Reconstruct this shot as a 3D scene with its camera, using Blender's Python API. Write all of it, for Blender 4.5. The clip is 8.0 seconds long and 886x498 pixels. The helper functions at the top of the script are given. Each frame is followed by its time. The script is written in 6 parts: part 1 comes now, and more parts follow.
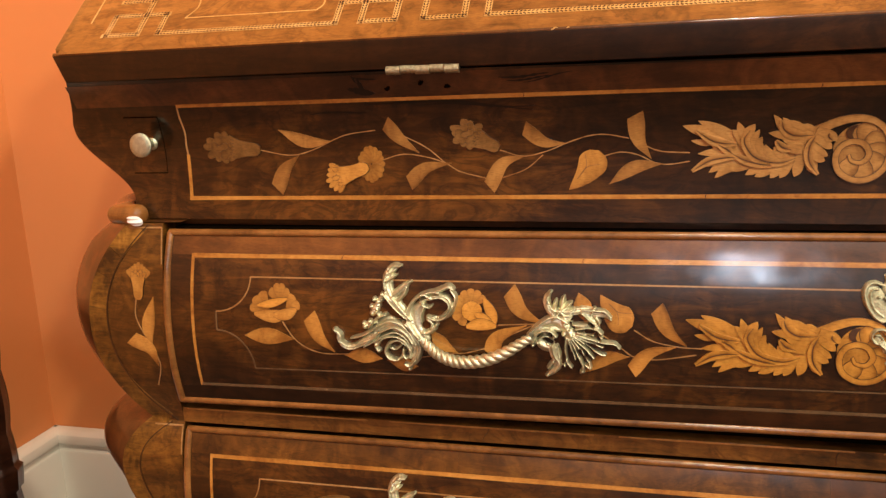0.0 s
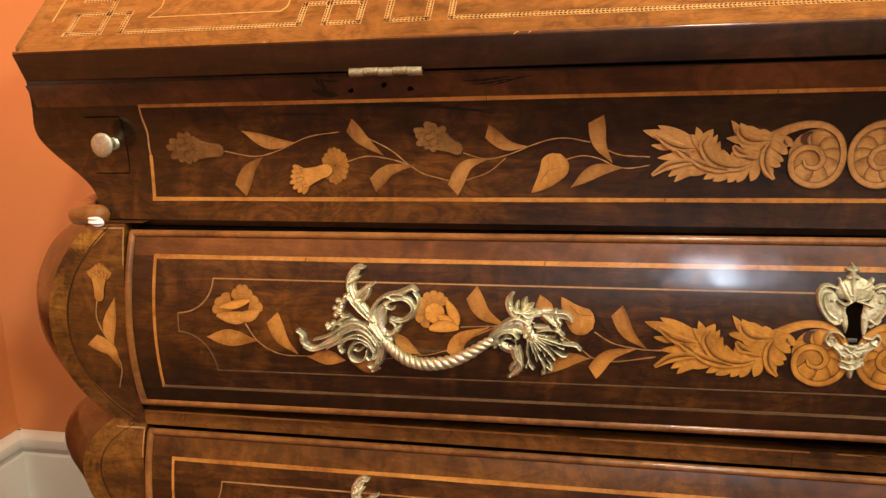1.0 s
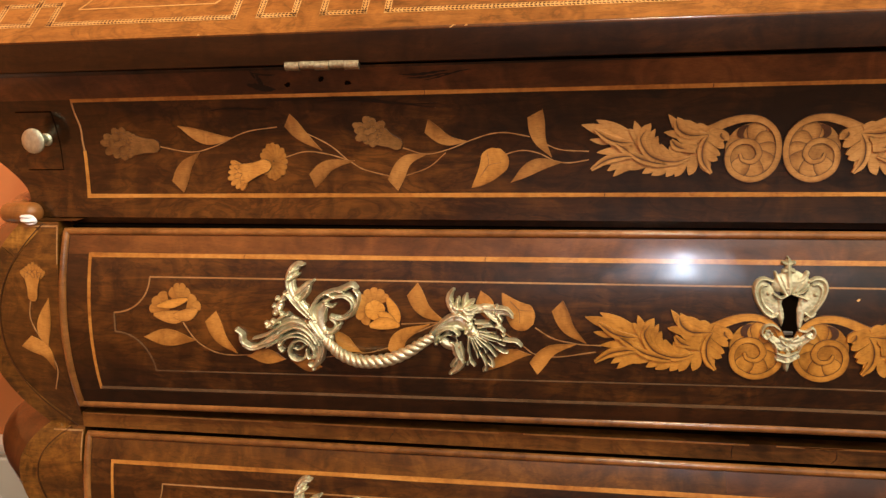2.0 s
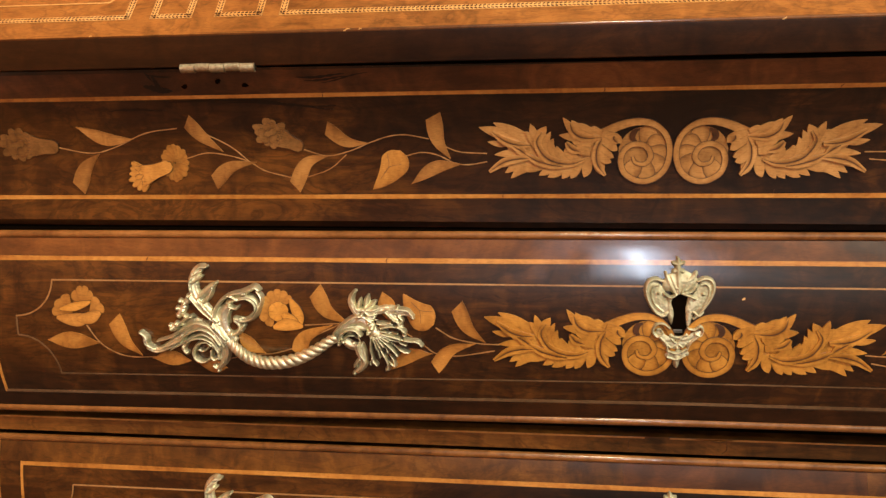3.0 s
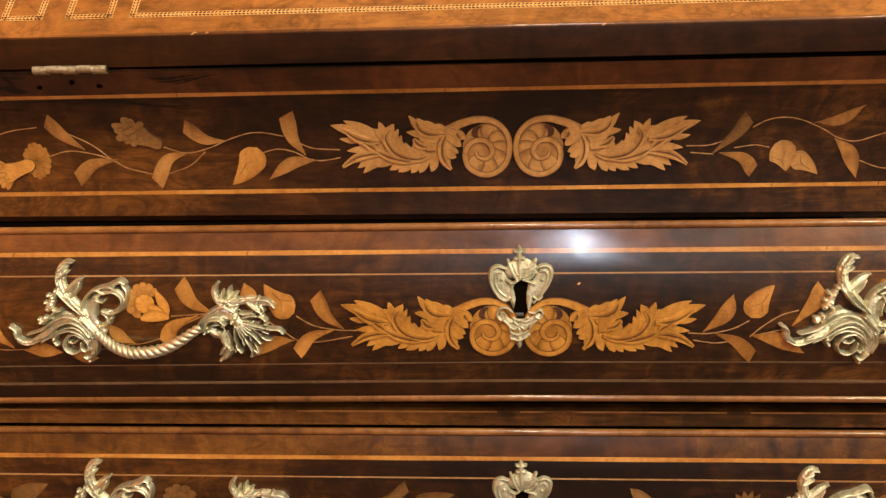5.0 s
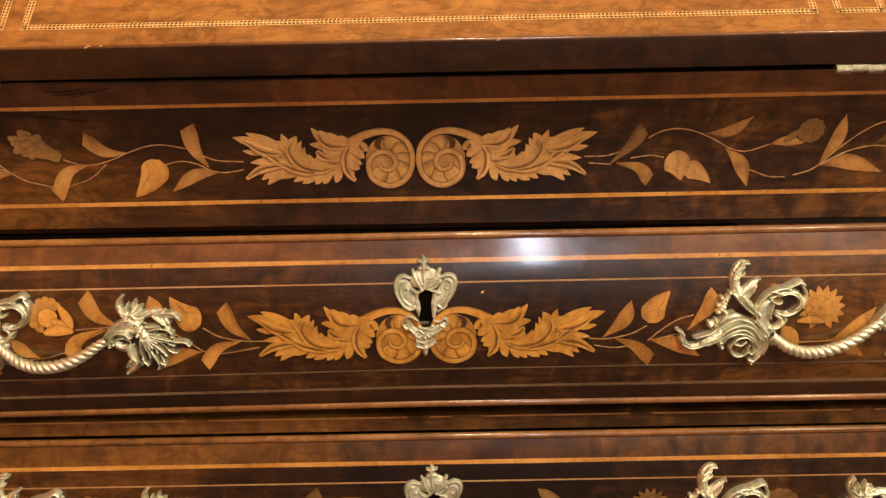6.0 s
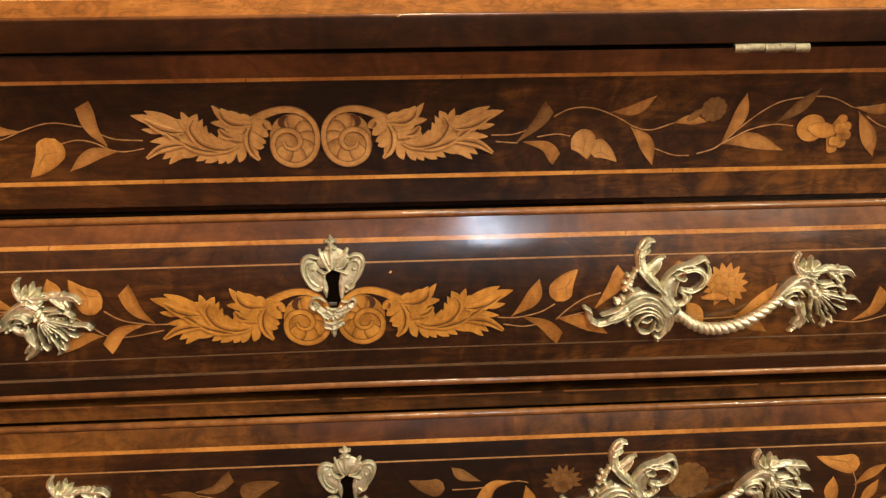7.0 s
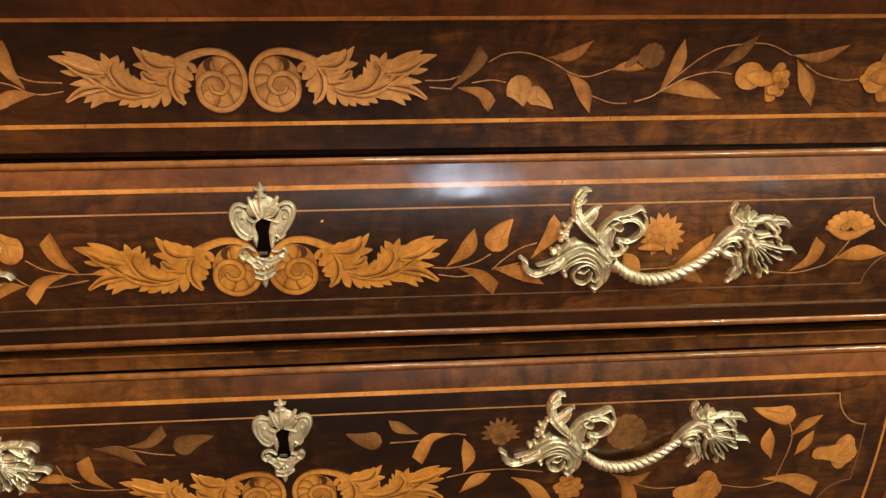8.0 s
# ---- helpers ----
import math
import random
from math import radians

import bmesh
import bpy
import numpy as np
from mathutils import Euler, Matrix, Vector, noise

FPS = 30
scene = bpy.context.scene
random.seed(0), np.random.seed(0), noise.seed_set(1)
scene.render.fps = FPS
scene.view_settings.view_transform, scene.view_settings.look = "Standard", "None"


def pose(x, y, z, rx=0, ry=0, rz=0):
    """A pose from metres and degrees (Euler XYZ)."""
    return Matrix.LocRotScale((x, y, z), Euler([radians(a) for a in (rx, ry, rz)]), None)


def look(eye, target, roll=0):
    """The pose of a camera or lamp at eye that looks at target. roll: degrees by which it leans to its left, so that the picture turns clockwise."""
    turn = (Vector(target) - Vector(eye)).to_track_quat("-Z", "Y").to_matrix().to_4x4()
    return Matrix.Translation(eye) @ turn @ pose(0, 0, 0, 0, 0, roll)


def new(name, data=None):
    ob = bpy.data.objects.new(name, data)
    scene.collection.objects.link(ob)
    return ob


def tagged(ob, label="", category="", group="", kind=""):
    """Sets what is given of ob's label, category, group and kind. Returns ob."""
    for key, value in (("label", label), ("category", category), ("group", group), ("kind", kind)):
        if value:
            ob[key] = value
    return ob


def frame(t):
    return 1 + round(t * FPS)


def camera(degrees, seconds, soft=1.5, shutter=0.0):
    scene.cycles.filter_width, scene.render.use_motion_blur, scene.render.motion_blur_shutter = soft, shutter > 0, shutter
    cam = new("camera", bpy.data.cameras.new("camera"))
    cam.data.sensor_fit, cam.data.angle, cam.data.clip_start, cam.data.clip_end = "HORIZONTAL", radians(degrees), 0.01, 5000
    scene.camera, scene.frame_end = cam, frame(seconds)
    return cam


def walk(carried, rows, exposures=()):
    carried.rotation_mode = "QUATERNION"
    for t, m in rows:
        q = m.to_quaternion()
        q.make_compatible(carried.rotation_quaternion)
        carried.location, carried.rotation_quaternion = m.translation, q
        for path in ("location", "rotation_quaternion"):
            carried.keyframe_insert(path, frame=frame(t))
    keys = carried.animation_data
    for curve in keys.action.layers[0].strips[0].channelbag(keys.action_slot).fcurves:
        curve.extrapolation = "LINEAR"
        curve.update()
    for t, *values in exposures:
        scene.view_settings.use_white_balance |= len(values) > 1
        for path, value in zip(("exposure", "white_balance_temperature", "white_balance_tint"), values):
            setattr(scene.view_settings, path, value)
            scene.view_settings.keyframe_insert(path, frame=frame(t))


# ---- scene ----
cam = camera(58.5, 8.0, soft=1.4)
PATH = [
    (0, (-0.1592, -0.4867, 0.7726), (-0.2755, -0.0129, 0.6630), -2.10),
    (0.5, (-0.1549, -0.4886, 0.7741), (-0.2641, -0.0131, 0.6646), -1.76),
    (1, (-0.1504, -0.4867, 0.7722), (-0.2517, -0.0091, 0.6639), -1.46),
    (1.5, (-0.1441, -0.4821, 0.7706), (-0.2355, -0.0029, 0.6610), -1.35),
    (1.7, (-0.1380, -0.4800, 0.7700), (-0.4950, 1.4380, 0.3290), -1.40),
    (2.8, (-0.1020, -0.4720, 0.7790), (-0.3580, 1.4520, 0.2990), -1.24),
    (3, (-0.0883, -0.4713, 0.7893), (-0.1495, 0.0081, 0.6608), -1.27),
    (3.5, (-0.0690, -0.4767, 0.7953), (-0.1237, 0.0009, 0.6578), -1.31),
    (4, (-0.0621, -0.4809, 0.8031), (-0.1099, -0.0062, 0.6536), -1.33),
    (4.5, (-0.0452, -0.4873, 0.8185), (-0.0846, -0.0141, 0.6617), -1.37),
    (4.7, (-0.0340, -0.4880, 0.8160), (-0.1800, 1.4100, 0.2020), -1.35),
    (5.8, (0.0060, -0.4880, 0.8310), (-0.0190, 1.4080, 0.1960), -1.00),
    (6, (0.0158, -0.4873, 0.8358), (0.0132, -0.0150, 0.6716), -0.94),
    (6.5, (0.0336, -0.4867, 0.8328), (0.0450, -0.0151, 0.6670), -0.64),
    (7, (0.0512, -0.4860, 0.8302), (0.0745, -0.0174, 0.6573), -0.27),
    (7.5, (0.0708, -0.4866, 0.8237), (0.1013, -0.0216, 0.6424), 0.05),
    (8, (0.0811, -0.4842, 0.8124), (0.1186, -0.0231, 0.6227), 0.48),
]
walk(cam, [(t, look(eye, target, roll)) for t, eye, target, roll in PATH])

# ---- light: a closed showroom with unseen warm lamps added, and daylight from two assumed windows ----
world = bpy.data.worlds.new("room_air")
world.use_nodes = True
world.node_tree.nodes["Background"].inputs[0].default_value = (1.0, 0.86, 0.7, 1)
world.node_tree.nodes["Background"].inputs[1].default_value = 0.02
scene.world = world
scene.view_settings.exposure = 0.0


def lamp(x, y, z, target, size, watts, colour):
    data = bpy.data.lights.new("fill_light", "AREA")
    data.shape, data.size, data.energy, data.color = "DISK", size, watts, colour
    ob = new("fill_light", data)
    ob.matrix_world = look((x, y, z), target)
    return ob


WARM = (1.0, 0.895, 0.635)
# Unseen fill lamps; two wash the facing wall, one the floor, for sheen.
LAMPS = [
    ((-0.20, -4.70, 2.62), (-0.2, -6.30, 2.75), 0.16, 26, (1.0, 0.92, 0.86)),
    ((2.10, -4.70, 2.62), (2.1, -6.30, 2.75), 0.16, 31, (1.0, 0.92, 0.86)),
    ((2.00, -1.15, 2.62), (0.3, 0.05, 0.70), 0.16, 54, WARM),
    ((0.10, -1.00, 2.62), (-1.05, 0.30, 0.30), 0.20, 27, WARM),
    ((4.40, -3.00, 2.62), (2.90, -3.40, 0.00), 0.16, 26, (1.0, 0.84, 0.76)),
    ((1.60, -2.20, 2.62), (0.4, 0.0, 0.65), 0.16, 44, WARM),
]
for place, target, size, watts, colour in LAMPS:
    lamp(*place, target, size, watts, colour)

# daylight from windows in the facing wall: first inferred from drawer glare, second added
for x, watts, colour in ((0.83, 84, (0.76, 0.84, 1.0)), (3.78, 5, (1.0, 0.90, 0.84))):
    day = bpy.data.lights.new("window_light", "AREA")
    day.shape, day.size, day.size_y, day.energy, day.color = "RECTANGLE", 0.22, 1.66, watts, colour
    new("window_light", day).matrix_world = look((x, -6.33, 3.50), (x, 0.0, 3.50))


# ---- materials ----
def nodes_of(name):
    m = bpy.data.materials.new(name)
    m.use_nodes = True
    return m, m.node_tree.nodes, m.node_tree.links, m.node_tree.nodes["Principled BSDF"]


def ramp(nodes, stops):
    node = nodes.new("ShaderNodeValToRGB")
    while len(node.color_ramp.elements) < len(stops):
        node.color_ramp.elements.new(0.5)
    for e, (at, c) in zip(node.color_ramp.elements, stops):
        e.position, e.color = at, (*c, 1)
    return node


def coords(nodes, links, scale, turn=(0, 0, 0)):
    tc, mp = nodes.new("ShaderNodeTexCoord"), nodes.new("ShaderNodeMapping")
    mp.inputs["Scale"].default_value = scale
    mp.inputs["Rotation"].default_value = turn
    links.new(tc.outputs["Object"], mp.inputs["Vector"])
    return mp.outputs["Vector"]


def noise_node(nodes, links, vec, scale, detail=6, rough=0.6, warp=0.0):
    n = nodes.new("ShaderNodeTexNoise")
    n.inputs["Scale"].default_value, n.inputs["Detail"].default_value = scale, detail
    n.inputs["Roughness"].default_value, n.inputs["Distortion"].default_value = rough, warp
    links.new(vec, n.inputs["Vector"])
    return n


def mixed(nodes, links, a, b, fac, mode="MIX"):
    n = nodes.new("ShaderNodeMix")
    n.data_type, n.blend_type = "RGBA", mode
    for sock, v in ((n.inputs[0], fac), (n.inputs[6], a), (n.inputs[7], b)):
        if isinstance(v, (int, float)):
            sock.default_value = v
        elif isinstance(v, tuple):
            sock.default_value = (*v, 1)
        else:
            links.new(v, sock)
    return n.outputs[2]


def added(nodes, links, a, b, weight):
    n = nodes.new("ShaderNodeMath")
    n.operation = "MULTIPLY_ADD"
    links.new(b, n.inputs[0])
    n.inputs[1].default_value = weight
    links.new(a, n.inputs[2])
    return n.outputs[0]


def polished_wood(name, dark, mid, light, stretch=(2.5, 2.5, 20), figure=6.0, coat=0.75, coat_rough=0.135, rough=0.40, vary=0.0, relief=0.05, tones=None, char=False, veins=0.15):
    """French-polished veneer: soft mottled burr, fine grain lines, dark pores and an uneven polish. tones: how light the veneer leaves are
    along the front, as (x, lightness); char: the piece may be sand-scorched, as its mesh says."""
    m, nodes, links, bsdf = nodes_of(name)
    zone = noise_node(nodes, links, coords(nodes, links, (0.8, 1, 1.7)), figure, 3, 0.5, 0.6)
    mottle = noise_node(nodes, links, coords(nodes, links, (1.0, 1, 0.60)), figure * 6.5, 5, 0.55, 1.4)
    grain = noise_node(nodes, links, coords(nodes, links, stretch), 8, 7, 0.62, 0.8)
    pores = noise_node(nodes, links, coords(nodes, links, (30, 30, 260)), 9, 3, 0.5)
    both = mixed(nodes, links, mixed(nodes, links, zone.outputs["Fac"], mottle.outputs["Fac"], 0.42), grain.outputs["Fac"], 0.26)
    if tones:
        tc, split = nodes.new("ShaderNodeTexCoord"), nodes.new("ShaderNodeSeparateXYZ")
        links.new(tc.outputs["Object"], split.inputs[0])
        wobble = added(nodes, links, split.outputs["X"], mottle.outputs["Fac"], 0.12)
        leaves = ramp(nodes, [(x + 0.56, (v, v, v)) for x, v in tones])
        shift = nodes.new("ShaderNodeMath")
        shift.operation = "ADD"
        links.new(wobble, shift.inputs[0])
        shift.inputs[1].default_value = 0.5
        links.new(shift.outputs[0], leaves.inputs[0])
        less = nodes.new("ShaderNodeMath")
        less.operation = "SUBTRACT"
        links.new(leaves.outputs[0], less.inputs[0])
        less.inputs[1].default_value = 0.5
        both = added(nodes, links, both, less.outputs[0], 0.42)
    col = ramp(nodes, [(0.385, dark), (0.50, mid), (0.63, light)])
    links.new(both, col.inputs[0])
    pore_col = ramp(nodes, [(0.3, (0.55, 0.5, 0.45)), (0.5, (1, 1, 1))])
    links.new(pores.outputs["Fac"], pore_col.inputs[0])
    out = mixed(nodes, links, col.outputs[0], pore_col.outputs[0], 0.60, "MULTIPLY")
    vein = noise_node(nodes, links, coords(nodes, links, (0.9, 1, 2.2)), figure * 2.6, 5, 0.6, 2.2)
    vein_col = ramp(nodes, [(0.455, (1, 1, 1)), (0.492, (0.42, 0.40, 0.38)), (0.505, (0.52, 0.50, 0.48)), (0.56, (1, 1, 1))])
    links.new(vein.outputs["Fac"], vein_col.inputs[0])
    out = mixed(nodes, links, out, vein_col.outputs[0], veins, "MULTIPLY")
    if vary:
        info = nodes.new("ShaderNodeObjectInfo")
        tint = ramp(nodes, [(0.0, (1 - vary, 1 - 1.1 * vary, 1 - 1.2 * vary)), (1.0, (1.0 + 0.3 * vary, 1.0 + 0.3 * vary, 1.0 + 0.3 * vary))])
        links.new(info.outputs["Random"], tint.inputs[0])
        out = mixed(nodes, links, out, tint.outputs[0], 1.0, "MULTIPLY")
    if char:
        burnt = nodes.new("ShaderNodeAttribute")
        burnt.attribute_name = "char"
        out = mixed(nodes, links, out, mixed(nodes, links, out, (0.24, 0.15, 0.09), 1.0, "MULTIPLY"), burnt.outputs["Fac"])
    links.new(out, bsdf.inputs["Base Color"])
    bsdf.inputs["Roughness"].default_value = rough
    bsdf.inputs["Specular IOR Level"].default_value = 0.20
    bsdf.inputs["Coat Weight"].default_value = coat
    bsdf.inputs["Coat IOR"].default_value = 1.5
    peel = noise_node(nodes, links, coords(nodes, links, (0.6, 1, 1)), 1050, 2, 0.5)
    wave = noise_node(nodes, links, coords(nodes, links, (1, 1, 1.5)), 40, 2, 0.5)
    worn = ramp(nodes, [(0.35, (coat_rough * 0.7,) * 3), (0.7, (coat_rough * 1.5,) * 3)])
    links.new(wave.outputs["Fac"], worn.inputs[0])
    links.new(worn.outputs[0], bsdf.inputs["Coat Roughness"])
    bump = nodes.new("ShaderNodeBump")
    bump.inputs["Strength"].default_value, bump.inputs["Distance"].default_value = relief, 0.0004
    links.new(peel.outputs["Fac"], bump.inputs["Height"])
    bump_2 = nodes.new("ShaderNodeBump")
    bump_2.inputs["Strength"].default_value, bump_2.inputs["Distance"].default_value = relief * 0.008, 0.003
    links.new(wave.outputs["Fac"], bump_2.inputs["Height"])
    links.new(bump.outputs["Normal"], bump_2.inputs["Normal"])
    links.new(bump_2.outputs["Normal"], bsdf.inputs["Coat Normal"])
    links.new(bump.outputs["Normal"], bsdf.inputs["Normal"])
    return m


def plain(name, colour, rough=0.5, metal=0.0, spots=0.12, scale=30, relief=0.0, distance=0.001):
    m, nodes, links, bsdf = nodes_of(name)
    n = noise_node(nodes, links, coords(nodes, links, (1, 1, 1)), scale, 6, 0.6)
    col = ramp(nodes, [(0.3, tuple(c * (1 - spots) for c in colour)), (0.7, tuple(min(1, c * (1 + spots)) for c in colour))])
    links.new(n.outputs["Fac"], col.inputs[0])
    links.new(col.outputs[0], bsdf.inputs["Base Color"])
    bsdf.inputs["Roughness"].default_value, bsdf.inputs["Metallic"].default_value = rough, metal
    if relief:
        fine = noise_node(nodes, links, coords(nodes, links, (1, 1, 1)), scale * 9, 4, 0.6)
        bump = nodes.new("ShaderNodeBump")
        bump.inputs["Strength"].default_value, bump.inputs["Distance"].default_value = relief, distance
        links.new(fine.outputs["Fac"], bump.inputs["Height"])
        links.new(bump.outputs["Normal"], bsdf.inputs["Normal"])
    return m


BURR = (0.0050, 0.0019, 0.0005), (0.030, 0.0105, 0.0020), (0.120, 0.0455, 0.0076)
WALNUT = polished_wood("burr_walnut", *BURR, veins=0.85)
# The veneer's right end is also coloured lighter for sheen missing there.
WALNUT_FRIEZE = polished_wood("frieze_walnut", *BURR, veins=0.85, tones=[(-0.54, 0.44), (-0.40, 0.54), (-0.28, 0.60), (-0.12, 0.38), (0.06, 0.34), (0.22, 0.52), (0.38, 0.68), (0.44, 0.66)])
WALNUT_UPPER = polished_wood("upper_drawer_walnut", *BURR, veins=0.85, tones=[(-0.50, 0.53), (-0.34, 0.54), (-0.18, 0.51), (-0.08, 0.46), (0.02, 0.40), (0.12, 0.54), (0.28, 0.62), (0.44, 0.62)])
WALNUT_LOWER = polished_wood("lower_drawer_walnut", *BURR, veins=0.85, tones=[(-0.50, 0.57), (-0.34, 0.55), (-0.18, 0.48), (-0.08, 0.36), (0.06, 0.33), (0.20, 0.44), (0.34, 0.54), (0.44, 0.60)])
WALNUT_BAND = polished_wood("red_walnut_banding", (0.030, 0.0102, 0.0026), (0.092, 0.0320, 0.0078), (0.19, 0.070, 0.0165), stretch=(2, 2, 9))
BAND_GOLD = polished_wood("golden_walnut_banding", (0.024, 0.0088, 0.0015), (0.098, 0.0380, 0.0062), (0.205, 0.086, 0.0150), stretch=(9, 9, 5), veins=0.5)
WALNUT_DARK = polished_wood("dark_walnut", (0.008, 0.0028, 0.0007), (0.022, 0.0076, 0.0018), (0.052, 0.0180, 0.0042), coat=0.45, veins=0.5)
BEAD = polished_wood("golden_bead", (0.09, 0.034, 0.009), (0.20, 0.082, 0.021), (0.32, 0.14, 0.040), stretch=(1, 1, 9), figure=9)
RAIL = polished_wood("golden_walnut", (0.026, 0.0115, 0.0024), (0.115, 0.046, 0.0095), (0.225, 0.094, 0.0190), veins=0.6, tones=[(-0.50, 0.66), (-0.30, 0.60), (-0.10, 0.50), (0.04, 0.56), (0.14, 0.36), (0.30, 0.34), (0.44, 0.42)])
MOULDING = polished_wood("polished_moulding", (0.085, 0.032, 0.0075), (0.22, 0.086, 0.0200), (0.34, 0.140, 0.034), coat=1.0, coat_rough=0.04, relief=0.02)
LIP = polished_wood("polished_arris", (0.06, 0.022, 0.0050), (0.14, 0.055, 0.0125), (0.24, 0.100, 0.025), coat=1.0, coat_rough=0.10, relief=0.04)
STILE = polished_wood("golden_brown_walnut", (0.024, 0.0088, 0.0014), (0.082, 0.0325, 0.0054), (0.205, 0.088, 0.0140), figure=8, veins=0.6)
CROSSBAND = polished_wood("cross_banding", (0.045, 0.019, 0.0034), (0.19, 0.088, 0.0140), (0.37, 0.180, 0.034), stretch=(6, 6, 40), figure=14, vary=0.58)
SLOPE = polished_wood("honey_walnut", (0.143, 0.058, 0.0122), (0.272, 0.115, 0.0250), (0.40, 0.177, 0.043), stretch=(3, 20, 20), figure=6, veins=0.55)
INLAY = polished_wood("boxwood_inlay", (0.27, 0.118, 0.024), (0.43, 0.200, 0.043), (0.57, 0.29, 0.070), stretch=(14, 14, 5), figure=16, vary=0.34, char=True)
INLAY_ROSE = polished_wood("rosy_inlay", (0.215, 0.095, 0.0245), (0.335, 0.160, 0.0430), (0.45, 0.233, 0.068), stretch=(14, 14, 5), figure=16, vary=0.30, char=True)
INLAY_PALE = polished_wood("pale_inlay", (0.275, 0.135, 0.040), (0.385, 0.200, 0.063), (0.49, 0.270, 0.094), stretch=(14, 14, 5), figure=16, vary=0.06, char=True)
INLAY_DULL = polished_wood("faded_inlay", (0.10, 0.050, 0.015), (0.17, 0.085, 0.026), (0.25, 0.135, 0.045), stretch=(14, 14, 5), figure=16, vary=0.22, char=True)
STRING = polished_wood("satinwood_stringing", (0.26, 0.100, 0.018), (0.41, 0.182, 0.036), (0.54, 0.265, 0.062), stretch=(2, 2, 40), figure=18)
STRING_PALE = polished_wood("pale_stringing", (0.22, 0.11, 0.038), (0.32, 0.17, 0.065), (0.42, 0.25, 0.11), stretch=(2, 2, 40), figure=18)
STRING_SHADED = polished_wood("dull_shaded_stringing", (0.085, 0.050, 0.024), (0.13, 0.080, 0.040), (0.19, 0.12, 0.065), stretch=(2, 2, 40), figure=18)
SCORCH = polished_wood("scorched_line", (0.02, 0.008, 0.003), (0.045, 0.017, 0.006), (0.08, 0.03, 0.01))
STAIN = polished_wood("old_stain", (0.0035, 0.0015, 0.0006), (0.006, 0.0025, 0.001), (0.010, 0.004, 0.0015))
INLAY_GOLD = polished_wood("golden_inlay", (0.300, 0.135, 0.021), (0.460, 0.220, 0.038), (0.58, 0.300, 0.060), stretch=(14, 14, 5), figure=16, vary=0.06, char=True)
HEART = polished_wood("bright_boxwood", (0.40, 0.175, 0.028), (0.56, 0.265, 0.048), (0.66, 0.33, 0.070), stretch=(14, 14, 5), figure=16, char=True)
FEATHER = polished_wood("feather_banding", (0.48, 0.26, 0.08), (0.60, 0.35, 0.12), (0.70, 0.44, 0.18), stretch=(40, 40, 12), figure=16)
SINGE = plain("singed_veneer", (0.17, 0.075, 0.022), 0.4, 0, 0.3, 200)
VEIN = plain("scorched_edge", (0.050, 0.018, 0.005), 0.4, 0, 0.4, 200)
# Matt black that stands in for shade in gaps, joints and holes.
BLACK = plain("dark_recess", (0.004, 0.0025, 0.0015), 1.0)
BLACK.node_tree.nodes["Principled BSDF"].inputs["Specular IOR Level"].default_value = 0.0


def brass_material(name, bump_strength, shine, tone=1.0):
    m, nodes, links, bsdf = nodes_of(name)
    n = noise_node(nodes, links, coords(nodes, links, (1, 1, 1)), 90, 6, 0.65)
    col = ramp(nodes, [(at, tuple(tone * v for v in c)) for at, c in ((0.30, (0.37, 0.36, 0.245)), (0.5, (0.63, 0.62, 0.455)), (0.70, (0.82, 0.815, 0.64)))])
    links.new(n.outputs["Fac"], col.inputs[0])
    links.new(col.outputs[0], bsdf.inputs["Base Color"])
    bsdf.inputs["Metallic"].default_value = 1.0
    r = ramp(nodes, [(0.3, (shine + 0.21,) * 3), (0.7, (shine,) * 3)])
    links.new(n.outputs["Fac"], r.inputs[0])
    links.new(r.outputs[0], bsdf.inputs["Roughness"])
    fine = noise_node(nodes, links, coords(nodes, links, (1, 1, 1)), 380, 4, 0.6)
    bump = nodes.new("ShaderNodeBump")
    bump.inputs["Strength"].default_value, bump.inputs["Distance"].default_value = bump_strength, 0.0011
    links.new(fine.outputs["Fac"], bump.inputs["Height"])
    links.new(bump.outputs["Normal"], bsdf.inputs["Normal"])
    return m


BRASS = brass_material("gilt_brass", 0.40, 0.43)
BRASS_MATT = brass_material("matt_gilt_brass", 0.08, 0.60, 0.80)
HINGE = plain("dull_hinge_brass", (0.38, 0.355, 0.25), 0.5, 1.0, 0.35, 500, 0.5)
LOCK = plain("dark_lock_steel", (0.16, 0.16, 0.15), 0.55, 1.0, 0.3, 300)
STEEL = plain("worn_steel", (0.50, 0.53, 0.41), 0.52, 1.0, 0.22, 320, 0.3)
WALL = plain("orange_wall_paint", (0.74, 0.280, 0.094), 0.62, 0, 0.03, 3, 0.15, 0.0006)
WHITE = plain("white_gloss_paint", (0.87, 0.84, 0.79), 0.35, 0, 0.03, 4, 0.08)
# Grey picked for the unseen walls to keep orange out of the reflections.
FAR = plain("grey_wall_paint", (0.56, 0.50, 0.45), 0.7, 0, 0.05, 3, 0.15, 0.0006)
CEIL = plain("ceiling_paint", (0.78, 0.74, 0.68), 0.8, 0, 0.03, 4)
CARPET = plain("brown_carpet", (0.16, 0.095, 0.072), 0.95, 0, 0.25, 60, 0.6, 0.004)
MAHOGANY = polished_wood("dark_mahogany", (0.012, 0.004, 0.002), (0.03, 0.009, 0.004), (0.06, 0.02, 0.008))


# ---- mesh helpers ----
def part(name, bm, material, parent, label=""):
    me = bpy.data.meshes.new(name)
    bm.to_mesh(me)
    bm.free()
    for m in material if isinstance(material, (list, tuple)) else [material]:
        me.materials.append(m)
    ob = new(name, me)
    ob.parent = parent
    return tagged(ob, label)


